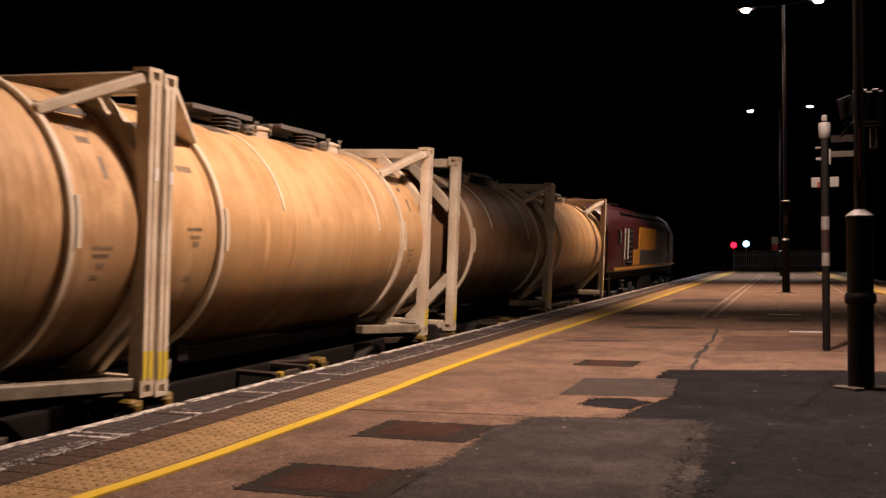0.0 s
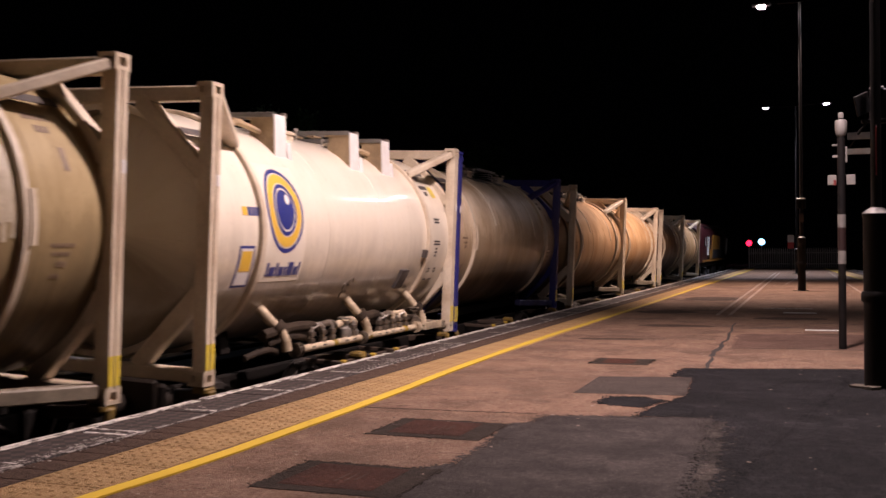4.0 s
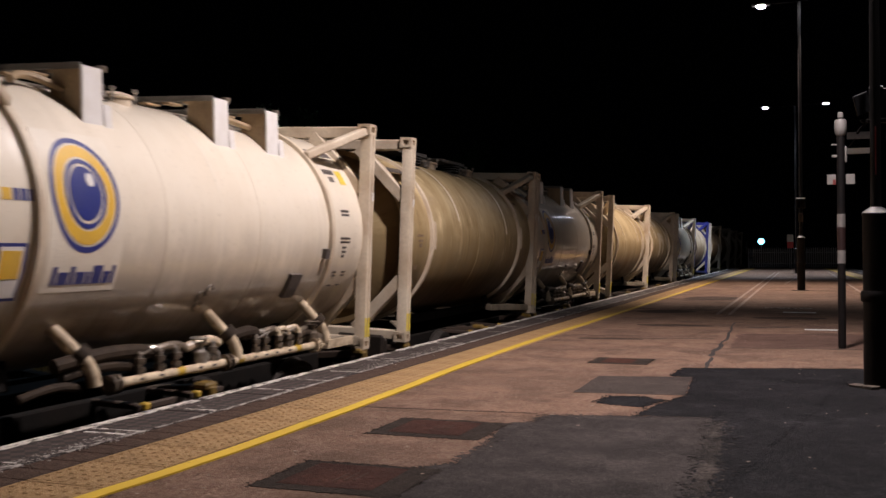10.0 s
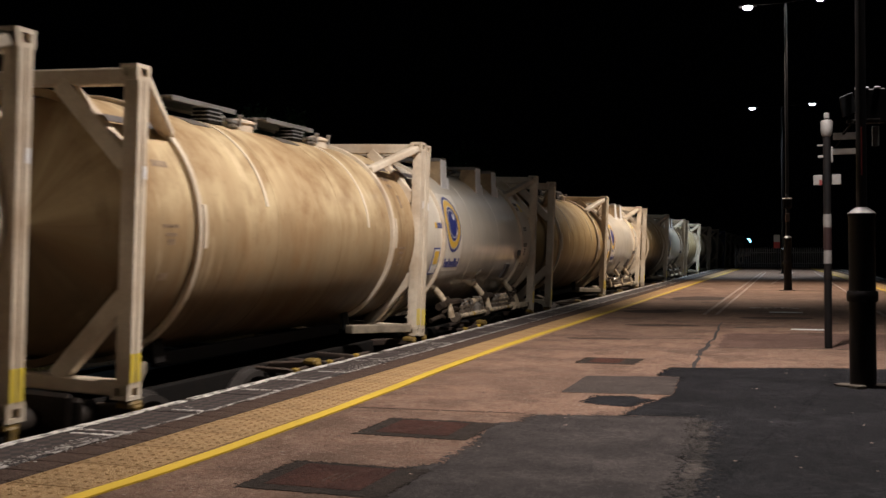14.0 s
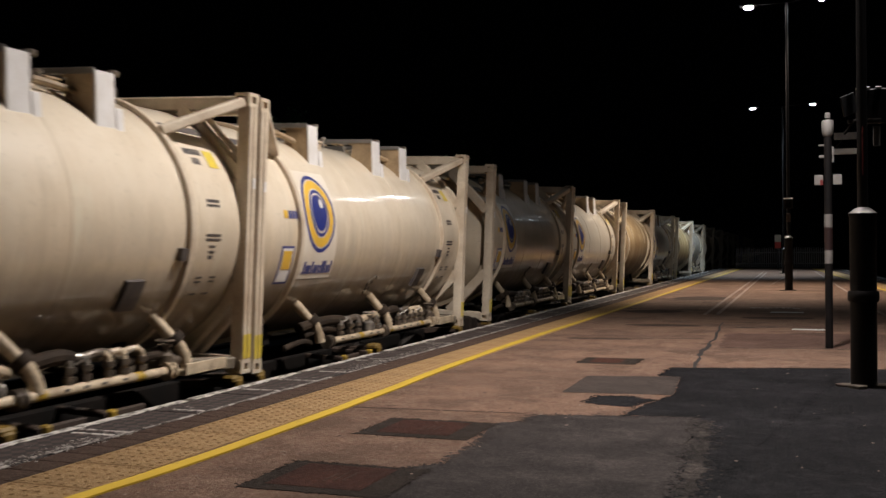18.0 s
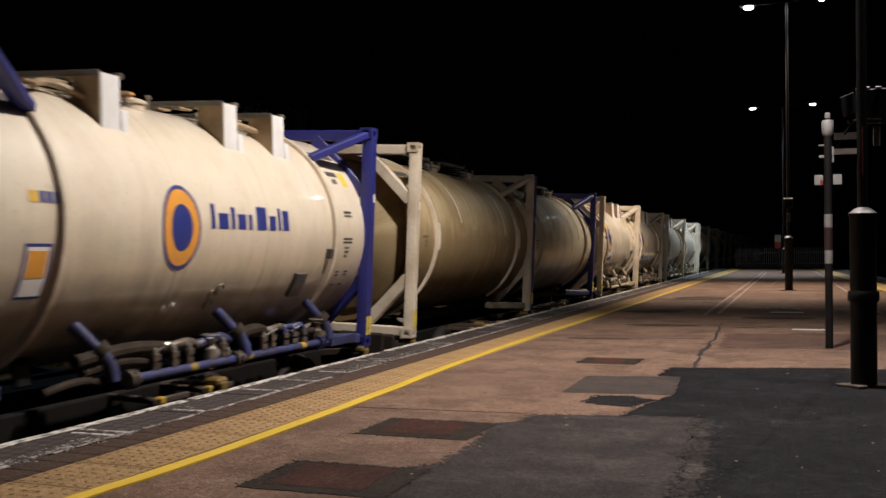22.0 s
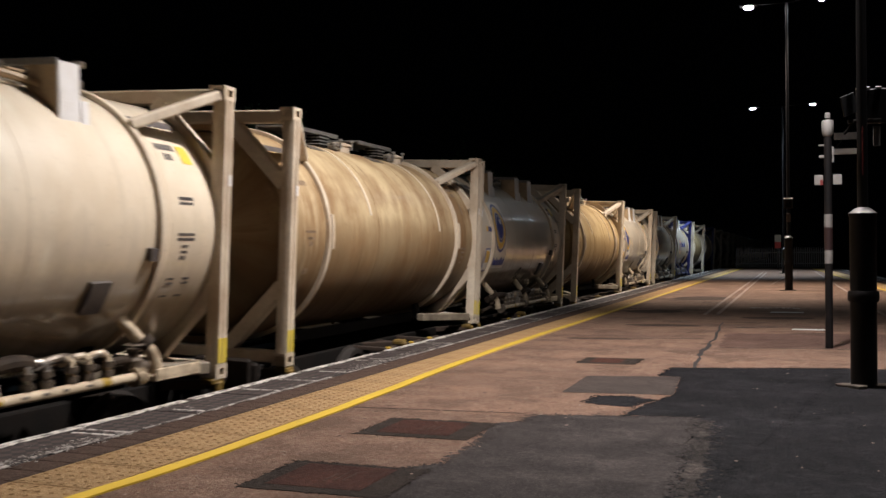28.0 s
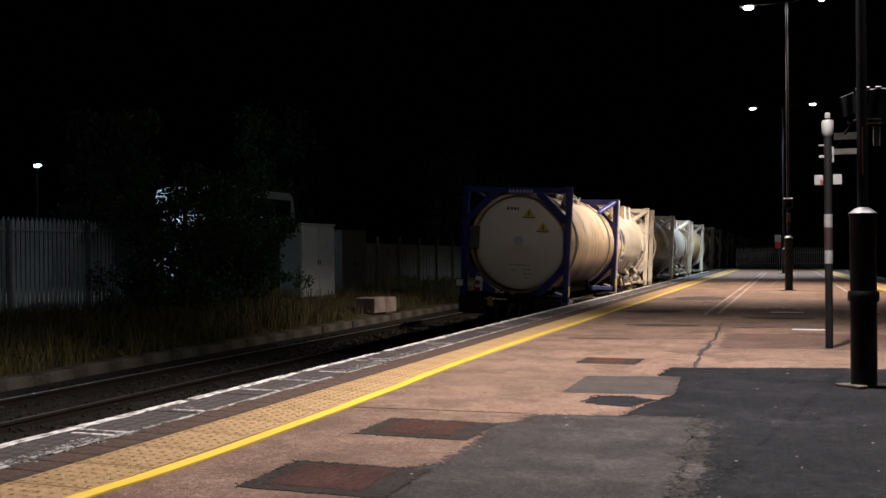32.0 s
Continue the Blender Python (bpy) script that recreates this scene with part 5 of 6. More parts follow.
def container(piped, fm, tm, label, group, badge="round", tail=False):
    c = thing("tank_container", label, "tank container", group)
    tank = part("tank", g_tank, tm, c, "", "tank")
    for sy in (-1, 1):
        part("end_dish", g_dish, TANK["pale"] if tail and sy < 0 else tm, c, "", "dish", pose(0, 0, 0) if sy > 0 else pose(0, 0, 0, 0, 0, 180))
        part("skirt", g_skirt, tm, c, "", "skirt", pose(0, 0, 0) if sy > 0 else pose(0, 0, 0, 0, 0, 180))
        part("end_flange", lambda: Geo().lathe([(2.972, 1.085), (2.972, 1.156), (2.995, 1.156), (3.005, 1.145), (3.005, 1.085)], (0, 0, Z_TANK), "Y", 48, True), tm, c, "", "flange", pose(0, 0, 0) if sy > 0 else pose(0, 0, 0, 0, 0, 180))
        part("stiffening_ring", g_ring, fm if fm.name != "frame_blue" else FRAME["beige"], c, "", "ring", pose(0, sy * 2.15, 0))
        part("dark_wrap", lambda: decal(2.20, 2.90, 50, 55, 0.006, 3), M_INK, c, "dark strip along the upper side of the end skirt", "skirtstrip", pose(0, 0, 0) if sy > 0 else Matrix.Diagonal((1, -1, 1, 1)))
        end_frame(c, fm, sy)
    for y in (-0.72, 0.72):
        part("cladding_seam", lambda: Geo().lathe([(-0.012, 1.149), (-0.010, 1.1525), (0.010, 1.1525), (0.012, 1.149)], (0, 0, Z_TANK), "Y", 64), tm, c, "", "seam", pose(0, y, 0))
    marks = STENCIL if piped else STENCIL_FEW
    for k, (y0, y1, a0, a1, n) in enumerate(marks):
        part("stencil_mark", lambda: text_row(y0, y1, a0, a1, n), M_INK if piped else M_FADED, c, "", ("mark", piped, k))["kind"] = "stuff"
    if piped:
        pm = M_PIPE_BLUE if fm.name == "frame_blue" else M_PIPE
        for y in (-1.25, 0.52, 1.45):
            for r in (0, 180):
                part("saddle_web", g_saddle, M_WEB, c, "", "saddle", pose(0, y, 0, 0, 0, r))
                part("saddle_face", g_saddle_face, M_LOGO_WHITE, c, "", "saddleface", pose(0, y, 0, 0, 0, r))
            part("saddle_step", lambda: Geo().beam((0.83, 0, 2.05), (0.80, 0, 2.27), 0.09, 0.02, 0.004, (1, 0, 0)), M_LOGO_WHITE, c, "", "sstep", pose(0, y + 0.17, 0))
        for y in (-1.25, 0.52, 1.45):
            for dy in (-0.11, 0.11):
                part("tray_rail", lambda: Geo().box((0, 0, 0), (1.56, 0.025, 0.05), 0.005), M_PLATE, c, "", "trayrail", pose(0, y + dy, 2.535))
            for k in range(5):
                part("tray_slat", lambda: Geo().box((0, 0, 0), (0.10, 0.20, 0.02), 0.004), M_WEB, c, "", "trayslat", pose(-0.5 + k * 0.25, y, 2.50))
        if badge == "wide":
            part("relief_valve", lambda: Geo().lathe([(0, 0.07), (0.03, 0.07), (0.03, 0.05), (0.11, 0.05), (0.12, 0.075), (0.14, 0.06), (0.15, 0.01)], (0, 0, 0), "Z", 14), M_LOGO_ORANGE, c, "orange relief valve cap", "relief", pose(0.34, -0.45, 2.38))
        for y in (-1.25, 0.52, 1.45):
            part("tray_clamp", lambda: Geo().tube([(0.72, 0, 2.34), (0.70, 0, 2.58)], 0.022, 8).box((0.71, 0.02, 2.56), (0.07, 0.07, 0.05), 0.01).box((0.72, 0.01, 2.40), (0.05, 0.05, 0.08), 0.01), M_GRIMY, c, "dark clamp beside the saddle", "trayclamp", pose(0, y + 0.19, 0))
        for y in (-0.38, 1.02):
            roof_fittings(c, 0.30, y, 2.365)
        for k, (y0, y1, x, h) in enumerate(((-1.9, -1.35, 0.62, 0.07), (0.6, 1.4, 0.62, 0.06))):
            part("vapour_hose", lambda: Geo().tube([(x - 0.10 * math.sin(3.14 * q / 8), y0 + (y1 - y0) * q / 8, 2.30 + 0.08 * (0.66 - x) / 0.06 + h * math.sin(3.14 * q / 8)) for q in range(9)], 0.032, 8), M_WEB, c, "", ("vhose", k))
        main = part("main_pipe", g_pipes_main, pm, c, "", "mainpipe")
        for y in (-1.26, 0.30, 2.00):
            part("coupling", g_coupling, M_GRIMY if y < 1 else pm, main, "", "mcoupl", pose(0, y, 0))
        for y in (-0.42, 0.50, 1.60):
            part("pipe_label", lambda: Geo().tube([(1.08, -0.05, 0.13), (1.08, 0.05, 0.13)], 0.0415, 14, False), M_YELLOW, main, "yellow band on the main pipe", "plabel", pose(0, y, 0))
        for y in (-0.95, -0.70, -0.15, 0.05, 0.75, 0.95, 1.15, 1.40):
            part("pipe_slot", lambda: Geo().box((1.119, 0, 0.14), (0.006, 0.055, 0.018), 0.002), M_INK, main, "", "pslot", pose(0, y, 0))
        for k, (y0, y1, z, r, m) in enumerate(((-1.78, -0.62, 0.31, 0.058, M_HOSE), (-1.70, -0.9, 0.22, 0.045, M_HOSE), (-0.75, -0.20, 0.30, 0.040, M_GRIMY), (-0.20, 0.30, 0.30, 0.044, pm), (0.42, 0.98, 0.32, 0.060, M_HOSE), (0.95, 1.40, 0.31, 0.036, M_GRIMY), (-2.1, -1.5, 0.12, 0.035, M_HOSE), (1.5, 2.2, 0.22, 0.036, M_HOSE))):
            part("hose", lambda: g_hose(y0, y1, z, r), m, c, "", ("hose", k))
        for y in (-1.62, 0.33, 2.10):
            part("branch_pipe", g_stub, pm, c, "", "stub", pose(0, y, 0))
            part("elbow", g_elbow, pm, c, "", "elbow", pose(0, y, 0))
            part("flange", g_flange, M_GRIMY, c, "", "flangep", pose(0.815, y - 0.145, 0.67))
            part("flange", g_flange, M_HOSE, c, "", "flangep", pose(1.01, y + 0.07, 0.375))
        for k, y in enumerate((-0.92, -0.66, -0.44, 0.10, 0.82, 1.00, 1.26, 1.44, 1.66)):
            up = pm if k > 5 else M_VALVE
            part("bend_pipe", g_riser, up, c, "", "riser", pose(0, y, 0))
            for z in (0.20, 0.27):
                part("union", g_collar, M_GRIMY, c, "", "collar", pose(0, y, z))
        for y in (-0.06, 2.02):
            part("gate_valve", g_gate_valve, M_VALVE if y < 1 else M_GRIMY, c, "", "gatev", pose(0, y, 0))
        for y in (-0.95, 0.9, 1.4):
            part("valve_lever", g_handle, M_VALVE, c, "", "lever", pose(0, y, 0))
        part("drain_tray", lambda: Geo().box((1.02, 2.45, 0.10), (0.30, 0.62, 0.05), 0.01).box((1.16, 2.45, 0.14), (0.02, 0.62, 0.08), 0.004), pm, c, "", "draintray")
        for k, (y, a) in enumerate(((-0.05, -29), (-0.02, -34), (0.05, -26))):
            part("side_hook", lambda: Geo().tube([on_barrel(y + 0.05 * math.cos(q * 0.6), a + 2.6 * math.sin(q * 0.6), R_TANK + 0.012) for q in range(9)], 0.007, 6), M_GRIMY, c, "", ("hook", k))
        part("document_box", lambda: decal(1.40, 1.62, -33, -20, 0.04, 3), M_INK, c, "dark document holder", "docbox")
        part("hatch_plate", lambda: decal(2.0, 2.09, -12, -7, 0.05, 2), M_INK, c, "", "hatch")
        part("hazard_plate", lambda: decal(2.66, 2.80, 30, 39, 0.004, 3), M_HAZARD, c, "", "hazp")
        if badge == "round":
            part("badge_panel", lambda: decal(-2.04, -1.27, -23, 37, 0.002, 12), M_PANEL, c, "cleaner panel behind the badge", "badgepanel")
            y, a = -1.66, 13
            for nm, ry, ra, hole, mt, lift in (("badge_rim", 0.355, 21.5, 0.90, M_LOGO_BLUE, 0.004), ("badge_ring", 0.305, 18.5, 0.74, M_LOGO_YELLOW, 0.004),
                                               ("badge_line", 0.212, 12.9, 0.86, M_LOGO_BLUE, 0.005), ("badge_disc", 0.165, 10.0, 0.0, M_LOGO_BLUE, 0.005)):
                part(nm, lambda: disc(y, a, ry, ra, lift, 40, hole), mt, c, "", nm)
            part("badge_glint", lambda: disc(y + 0.06, a + 5, 0.045, 2.6, 0.008, 14), M_LOGO_WHITE, c, "", "glint")
            for k, (b0, b1, h) in enumerate(((-1.96, -1.92, 4.6), (-1.90, -1.80, 3.2), (-1.78, -1.74, 4.6), (-1.72, -1.63, 3.2), (-1.61, -1.57, 3.2), (-1.55, -1.45, 4.8), (-1.43, -1.36, 3.2), (-1.34, -1.31, 4.8))):
                part("lettering_bar", lambda: decal(b0, b1, -20.0, -20.0 + h * 1.45, 0.005, 3), M_LOGO_BLUE, c, "", ("let", k))
        else:
            y, a = -0.72, 2
            for nm, ry, ra, hole, mt, lift in (("badge_rim", 0.275, 18.0, 0.90, M_LOGO_BLUE, 0.004), ("badge_ring", 0.247, 16.2, 0.62, M_LOGO_ORANGE, 0.004), ("badge_disc", 0.15, 9.8, 0.0, M_LOGO_BLUE, 0.004)):
                part(nm, lambda: disc(y, a, ry, ra, lift, 40, hole), mt, c, "", nm + "_b")
            for k, (b0, b1, h) in enumerate(((-0.28, -0.22, 11), (-0.16, 0.0, 7), (0.05, 0.11, 10), (0.16, 0.30, 7), (0.35, 0.41, 7), (0.50, 0.68, 11), (0.73, 0.86, 7), (0.91, 0.96, 11), (1.0, 1.12, 10))):
                part("lettering_bar", lambda: decal(b0, b1, 2, 2 + h, 0.004, 3), M_LOGO_BLUE, c, "", ("letb", k))
        part("small_sign_bar", lambda: decal(-2.46, -2.38, 9, 13, 0.004, 2), M_LOGO_YELLOW, c, "", "ss1")
        for k in range(3):
            part("small_sign_bar", lambda: decal(-2.36 + k * 0.07, -2.31 + k * 0.07, 9, 13, 0.004, 2), M_LOGO_BLUE, c, "", ("ss", k))
        part("placard_rim", lambda: decal(-2.50, -2.24, -25, -5, 0.004, 4), M_LOGO_BLUE, c, "", "plr")
        part("placard_white", lambda: decal(-2.475, -2.265, -23.8, -6.2, 0.006, 4), M_LOGO_WHITE, c, "", "plw")
        part("placard", lambda: decal(-2.46, -2.28, -17, -7.5, 0.008, 4), M_LOGO_YELLOW if badge == "round" else M_LOGO_ORANGE, c, "", "ply")
    else:
        for y in (-0.85, 0.95):
            part("walkway_plate", g_plate, M_PLATE, c, "", "plate", pose(0.02, y + 0.06, 2.605))
            louvre_box(c, 0.22, y + 0.20, 2.425)
            roof_fittings(c, 0.20, y + 0.86, 2.425)
        for y0, y1 in ((-1.30, -0.80), (-0.25, 0.70), (1.05, 1.70)) if fm.name == "frame_blue" else ((-1.35, -1.0), (0.45, 0.85)):
            part("dark_wrap", lambda: decal(y0, y1, 64, 75, 0.005, 4), M_LOUVRE, c, "dark anti-slip sheet on the barrel", ("wrap", y0))
        for sx in (-1, 1):
            part("bottom_sill", lambda: Geo().box((0, 0, 0), (0.07, 3.8, 0.13), 0.01), M_DARK, c, "", "sillp", pose(sx * 0.56, 0, 0.14))
        for y in (-0.92, 1.45):
            part("drain_pipe", lambda: decal(y - 0.020, y + 0.020, 14 if y < 0 else 6, 72, 0.008, 16), M_PATCH, c, "pale drain strip down the barrel", ("drain", y))
        for y in (-2.15, 2.15):
            part("ring_tab", lambda: decal(y + 0.02, y + 0.075, -6, 12, 0.06, 3), fm if fm.name != "frame_blue" else FRAME["beige"], c, "", ("tab", y))
    return c


def dish_y(r):
    """How far out the domed end stands at radius r."""
    return float(np.interp(r, [0.0, 0.25, 0.50, 0.70, 0.86, 0.97, 1.04], [3.000, 2.997, 2.987, 2.970, 2.947, 2.920, 2.890]))


def warning(c, x, z, s):
    """A yellow warning triangle that lies on the tail dish, with its dark mark."""
    def on_dish(u, w, lift):
        return (u, -dish_y(math.hypot(u, w - Z_TANK)) - lift, w)
    three = ((x - s, z - s * 0.6), (x + s, z - s * 0.6), (x, z + s * 0.9))
    tri = Geo().add([on_dish(u, w, lift) for lift in (0.018, 0.0) for u, w in three], [(0, 1, 2), (5, 4, 3), (0, 3, 4, 1), (1, 4, 5, 2), (2, 5, 3, 0)])
    sign = part("warning_triangle", tri, M_HAZARD, c)
    part("warning_mark", Geo().beam(on_dish(x, z - s * 0.35, 0.024), on_dish(x, z + s * 0.4, 0.024), 0.03, 0.01, 0.002), M_INK, sign)
    part("warning_edge", Geo().beam(on_dish(x - s * 0.95, z - s * 0.62, 0.020), on_dish(x + s * 0.95, z - s * 0.62, 0.020), 0.012, 0.02, 0.002), M_INK, sign)


# ---- wagon ----
WAGON_L = 4 * HALF + 0.040


def g_wheel():
    g = Geo()
    for sx in (-1, 1):
        x = sx * 0.7175
        w = [(x - sx * 0.07, 0.10), (x - sx * 0.07, 0.47), (x - sx * 0.045, 0.485), (x - sx * 0.035, 0.455), (x + sx * 0.065, 0.445), (x + sx * 0.065, 0.39), (x + sx * 0.03, 0.37), (x + sx * 0.02, 0.17), (x + sx * 0.06, 0.14), (x + sx * 0.06, 0.02)]
        g.lathe(w, (0, 0, 0), "X", 24)
    return g.tube([(-1.0, 0, 0), (1.0, 0, 0)], 0.085, 10)


def g_side_frame():
    g = Geo().box((0, 0, 0.02), (0.12, 2.35, 0.16), 0.02)
    for y in (-0.9, 0.9):
        g.box((0.02, y, -0.12), (0.20, 0.26, 0.28), 0.03).tube([(0.12, y, -0.10), (0.17, y, -0.10)], 0.10, 12)
    for y in (-0.25, 0, 0.25):
        g.tube([(0, y, -0.28), (0, y, 0.02)], 0.075, 10)
    return g.box((0, 0, -0.30), (0.16, 0.95, 0.08), 0.015)


def bogie(w, y):
    b = new("bogie")
    b.parent, b.matrix_basis = w, pose(0, y, -0.54)
    b.empty_display_size = 0.2
    for sx in (-1, 1):
        part("side_frame", g_side_frame, M_RUST, b, "", "sideframe", pose(sx * 1.0, 0, 0, 0, 0, 0 if sx > 0 else 180))
    part("bolster", lambda: Geo().box((0, 0, 0.05), (1.9, 0.4, 0.22), 0.03), M_DARK, b, "", "bolster")
    ws = [part("wheelset", g_wheel, M_STEEL, b, "", "wheelset", pose(0, y2, -0.0)) for y2 in (-0.9, 0.9)]
    return ws


WHEELSETS = []


def wagon(k):
    w = thing("flat_wagon", "dark grimy container flat wagon with yellow-tipped outriggers", "wagon", "container wagons of the train")
    h = WAGON_L / 2
    for sx in (-1, 1):
        part("sole_bar", lambda: Geo().box((0, 0, -0.21), (0.09, WAGON_L + 0.35, 0.26), 0.012),
             M_DARK, w, "", "sole", pose(sx * 0.60, 0, 0))
        for y in (-h + 0.10, -h + 3.2, -0.2, 0.2, h - 3.2, h - 0.10):
            part("outrigger", lambda: Geo().beam((0.58, 0, -0.12), (1.14, 0, -0.06), 0.16, 0.08, 0.01), M_RUST, w, "", "outr", pose(0, y, 0, 0, 0, 0 if sx > 0 else 180))
            part("spigot", lambda: Geo().box((1.13, 0, -0.035), (0.15, 0.17, 0.07), 0.02).box((1.20, 0, -0.09), (0.05, 0.10, 0.12), 0.015), M_OLDYELLOW, w, "greasy yellow container spigot", "spig", pose(0, y, 0, 0, 0, 0 if sx > 0 else 180))
        for y in (-3.4, -2.6, -1.9, 2.2, 2.9):
            part("cross_bar", lambda: Geo().box((0.87, 0, -0.10), (0.50, 0.07, 0.05), 0.008).box((1.10, 0.18, -0.10), (0.05, 0.5, 0.05), 0.008), M_RUST, w, "", "crossb", pose(0, y, 0, 0, 0, 0 if sx > 0 else 180))
            part("bar_end", lambda: Geo().box((1.13, 0, -0.09), (0.07, 0.07, 0.06), 0.012), M_YELLOW, w, "", "bare", pose(0, y, 0, 0, 0, 0 if sx > 0 else 180))
        for y in (-h - 0.1, h + 0.1):
            s = 1 if y > 0 else -1
            part("buffer", lambda: Geo().tube([(0, 0, 0), (0, 0.28, 0)], 0.10, 14).tube([(0, 0.27, 0), (0, 0.36, 0)], 0.07, 14).box((0, 0.40, 0), (0.62, 0.06, 0.40), 0.028),
                 M_BUFFER, w, "", "buffer", pose(sx * 0.865, y, -0.10, 0, 0, 0 if s > 0 else 180))
    for s in (-1, 1):
        part("headstock", lambda: Geo().box((0, 0, -0.10), (1.9, 0.12, 0.22), 0.02).box((0, 0.08, -0.10), (0.5, 0.08, 0.20), 0.02), M_DARK, w, "", "headstock", pose(0, s * (h + 0.10), 0, 0, 0, 0 if s > 0 else 180))
        part("coupling", lambda: Geo().tube([(0, 0.05, -0.12), (0, 0.3, -0.16), (0, 0.42, -0.34), (0, 0.34, -0.42)], 0.035, 8).box((0, 0.12, -0.12), (0.16, 0.16, 0.14), 0.03), M_RUST, w, "", "coupling", pose(0, s * (h + 0.12), 0, 0, 0, 0 if s > 0 else 180))
        for ws in bogie(w, s * (h - 1.75)):
            WHEELSETS.append(ws)
    part("brake_tank", lambda: Geo().tube([(0.3, -0.7, -0.5), (0.3, 0.7, -0.5)], 0.2, 16), M_DARK, w, "", "braketank")
    part("centre_sill", lambda: Geo().box((0, 0, -0.2), (0.34, WAGON_L, 0.34), 0.02), M_DARK, w, "", "sill")
    return w


W_LABEL = "cream tank container with round blue and yellow badge and side pipework"
# tank paint, frame, piped, badge
LOADS = [("brown", "beige", 0, ""), ("gloom_brown", "beige", 0, ""), ("brown", "beige", 0, ""), ("rust", "beige", 0, ""), ("cream", "blue", 0, ""), ("white", "beige", 1, "round"), ("drab", "beige", 0, "patch"),
         ("olive", "beige", 0, ""), ("white", "beige", 1, "round"), ("olive", "beige", 0, ""), ("white", "beige", 1, "round"), ("sand", "beige", 0, ""), ("white", "beige", 1, "round"), ("scorched", "beige", 0, ""),
         ("white", "beige", 1, "round"), ("ivory", "beige", 1, "round"), ("ivory", "beige", 1, "round"), ("ivory", "beige", 1, "round"), ("moss", "blue", 0, ""), ("olive", "beige", 0, ""),
         ("ivory", "blue", 1, "wide"), ("white", "beige", 1, "round"), ("ivory", "beige", 1, "round"), ("sand", "beige", 0, ""), ("white", "beige", 1, "round"), ("scorched", "beige", 0, ""),
         ("ivory", "beige", 1, "round"), ("cream", "blue", 0, "tail")]
TRAIN = []  # thing, metres behind the head of the first container


def behind(i):
    """How far the middle of container i lies behind the head of the first one."""
    wg = i // 2
    return 0.075 + 6.058 * (i + 0.5) + 0.190 * ((i + 1) // 2) + 1.2374 * ((wg + 1) // 2) + 1.5013 * (wg // 2)


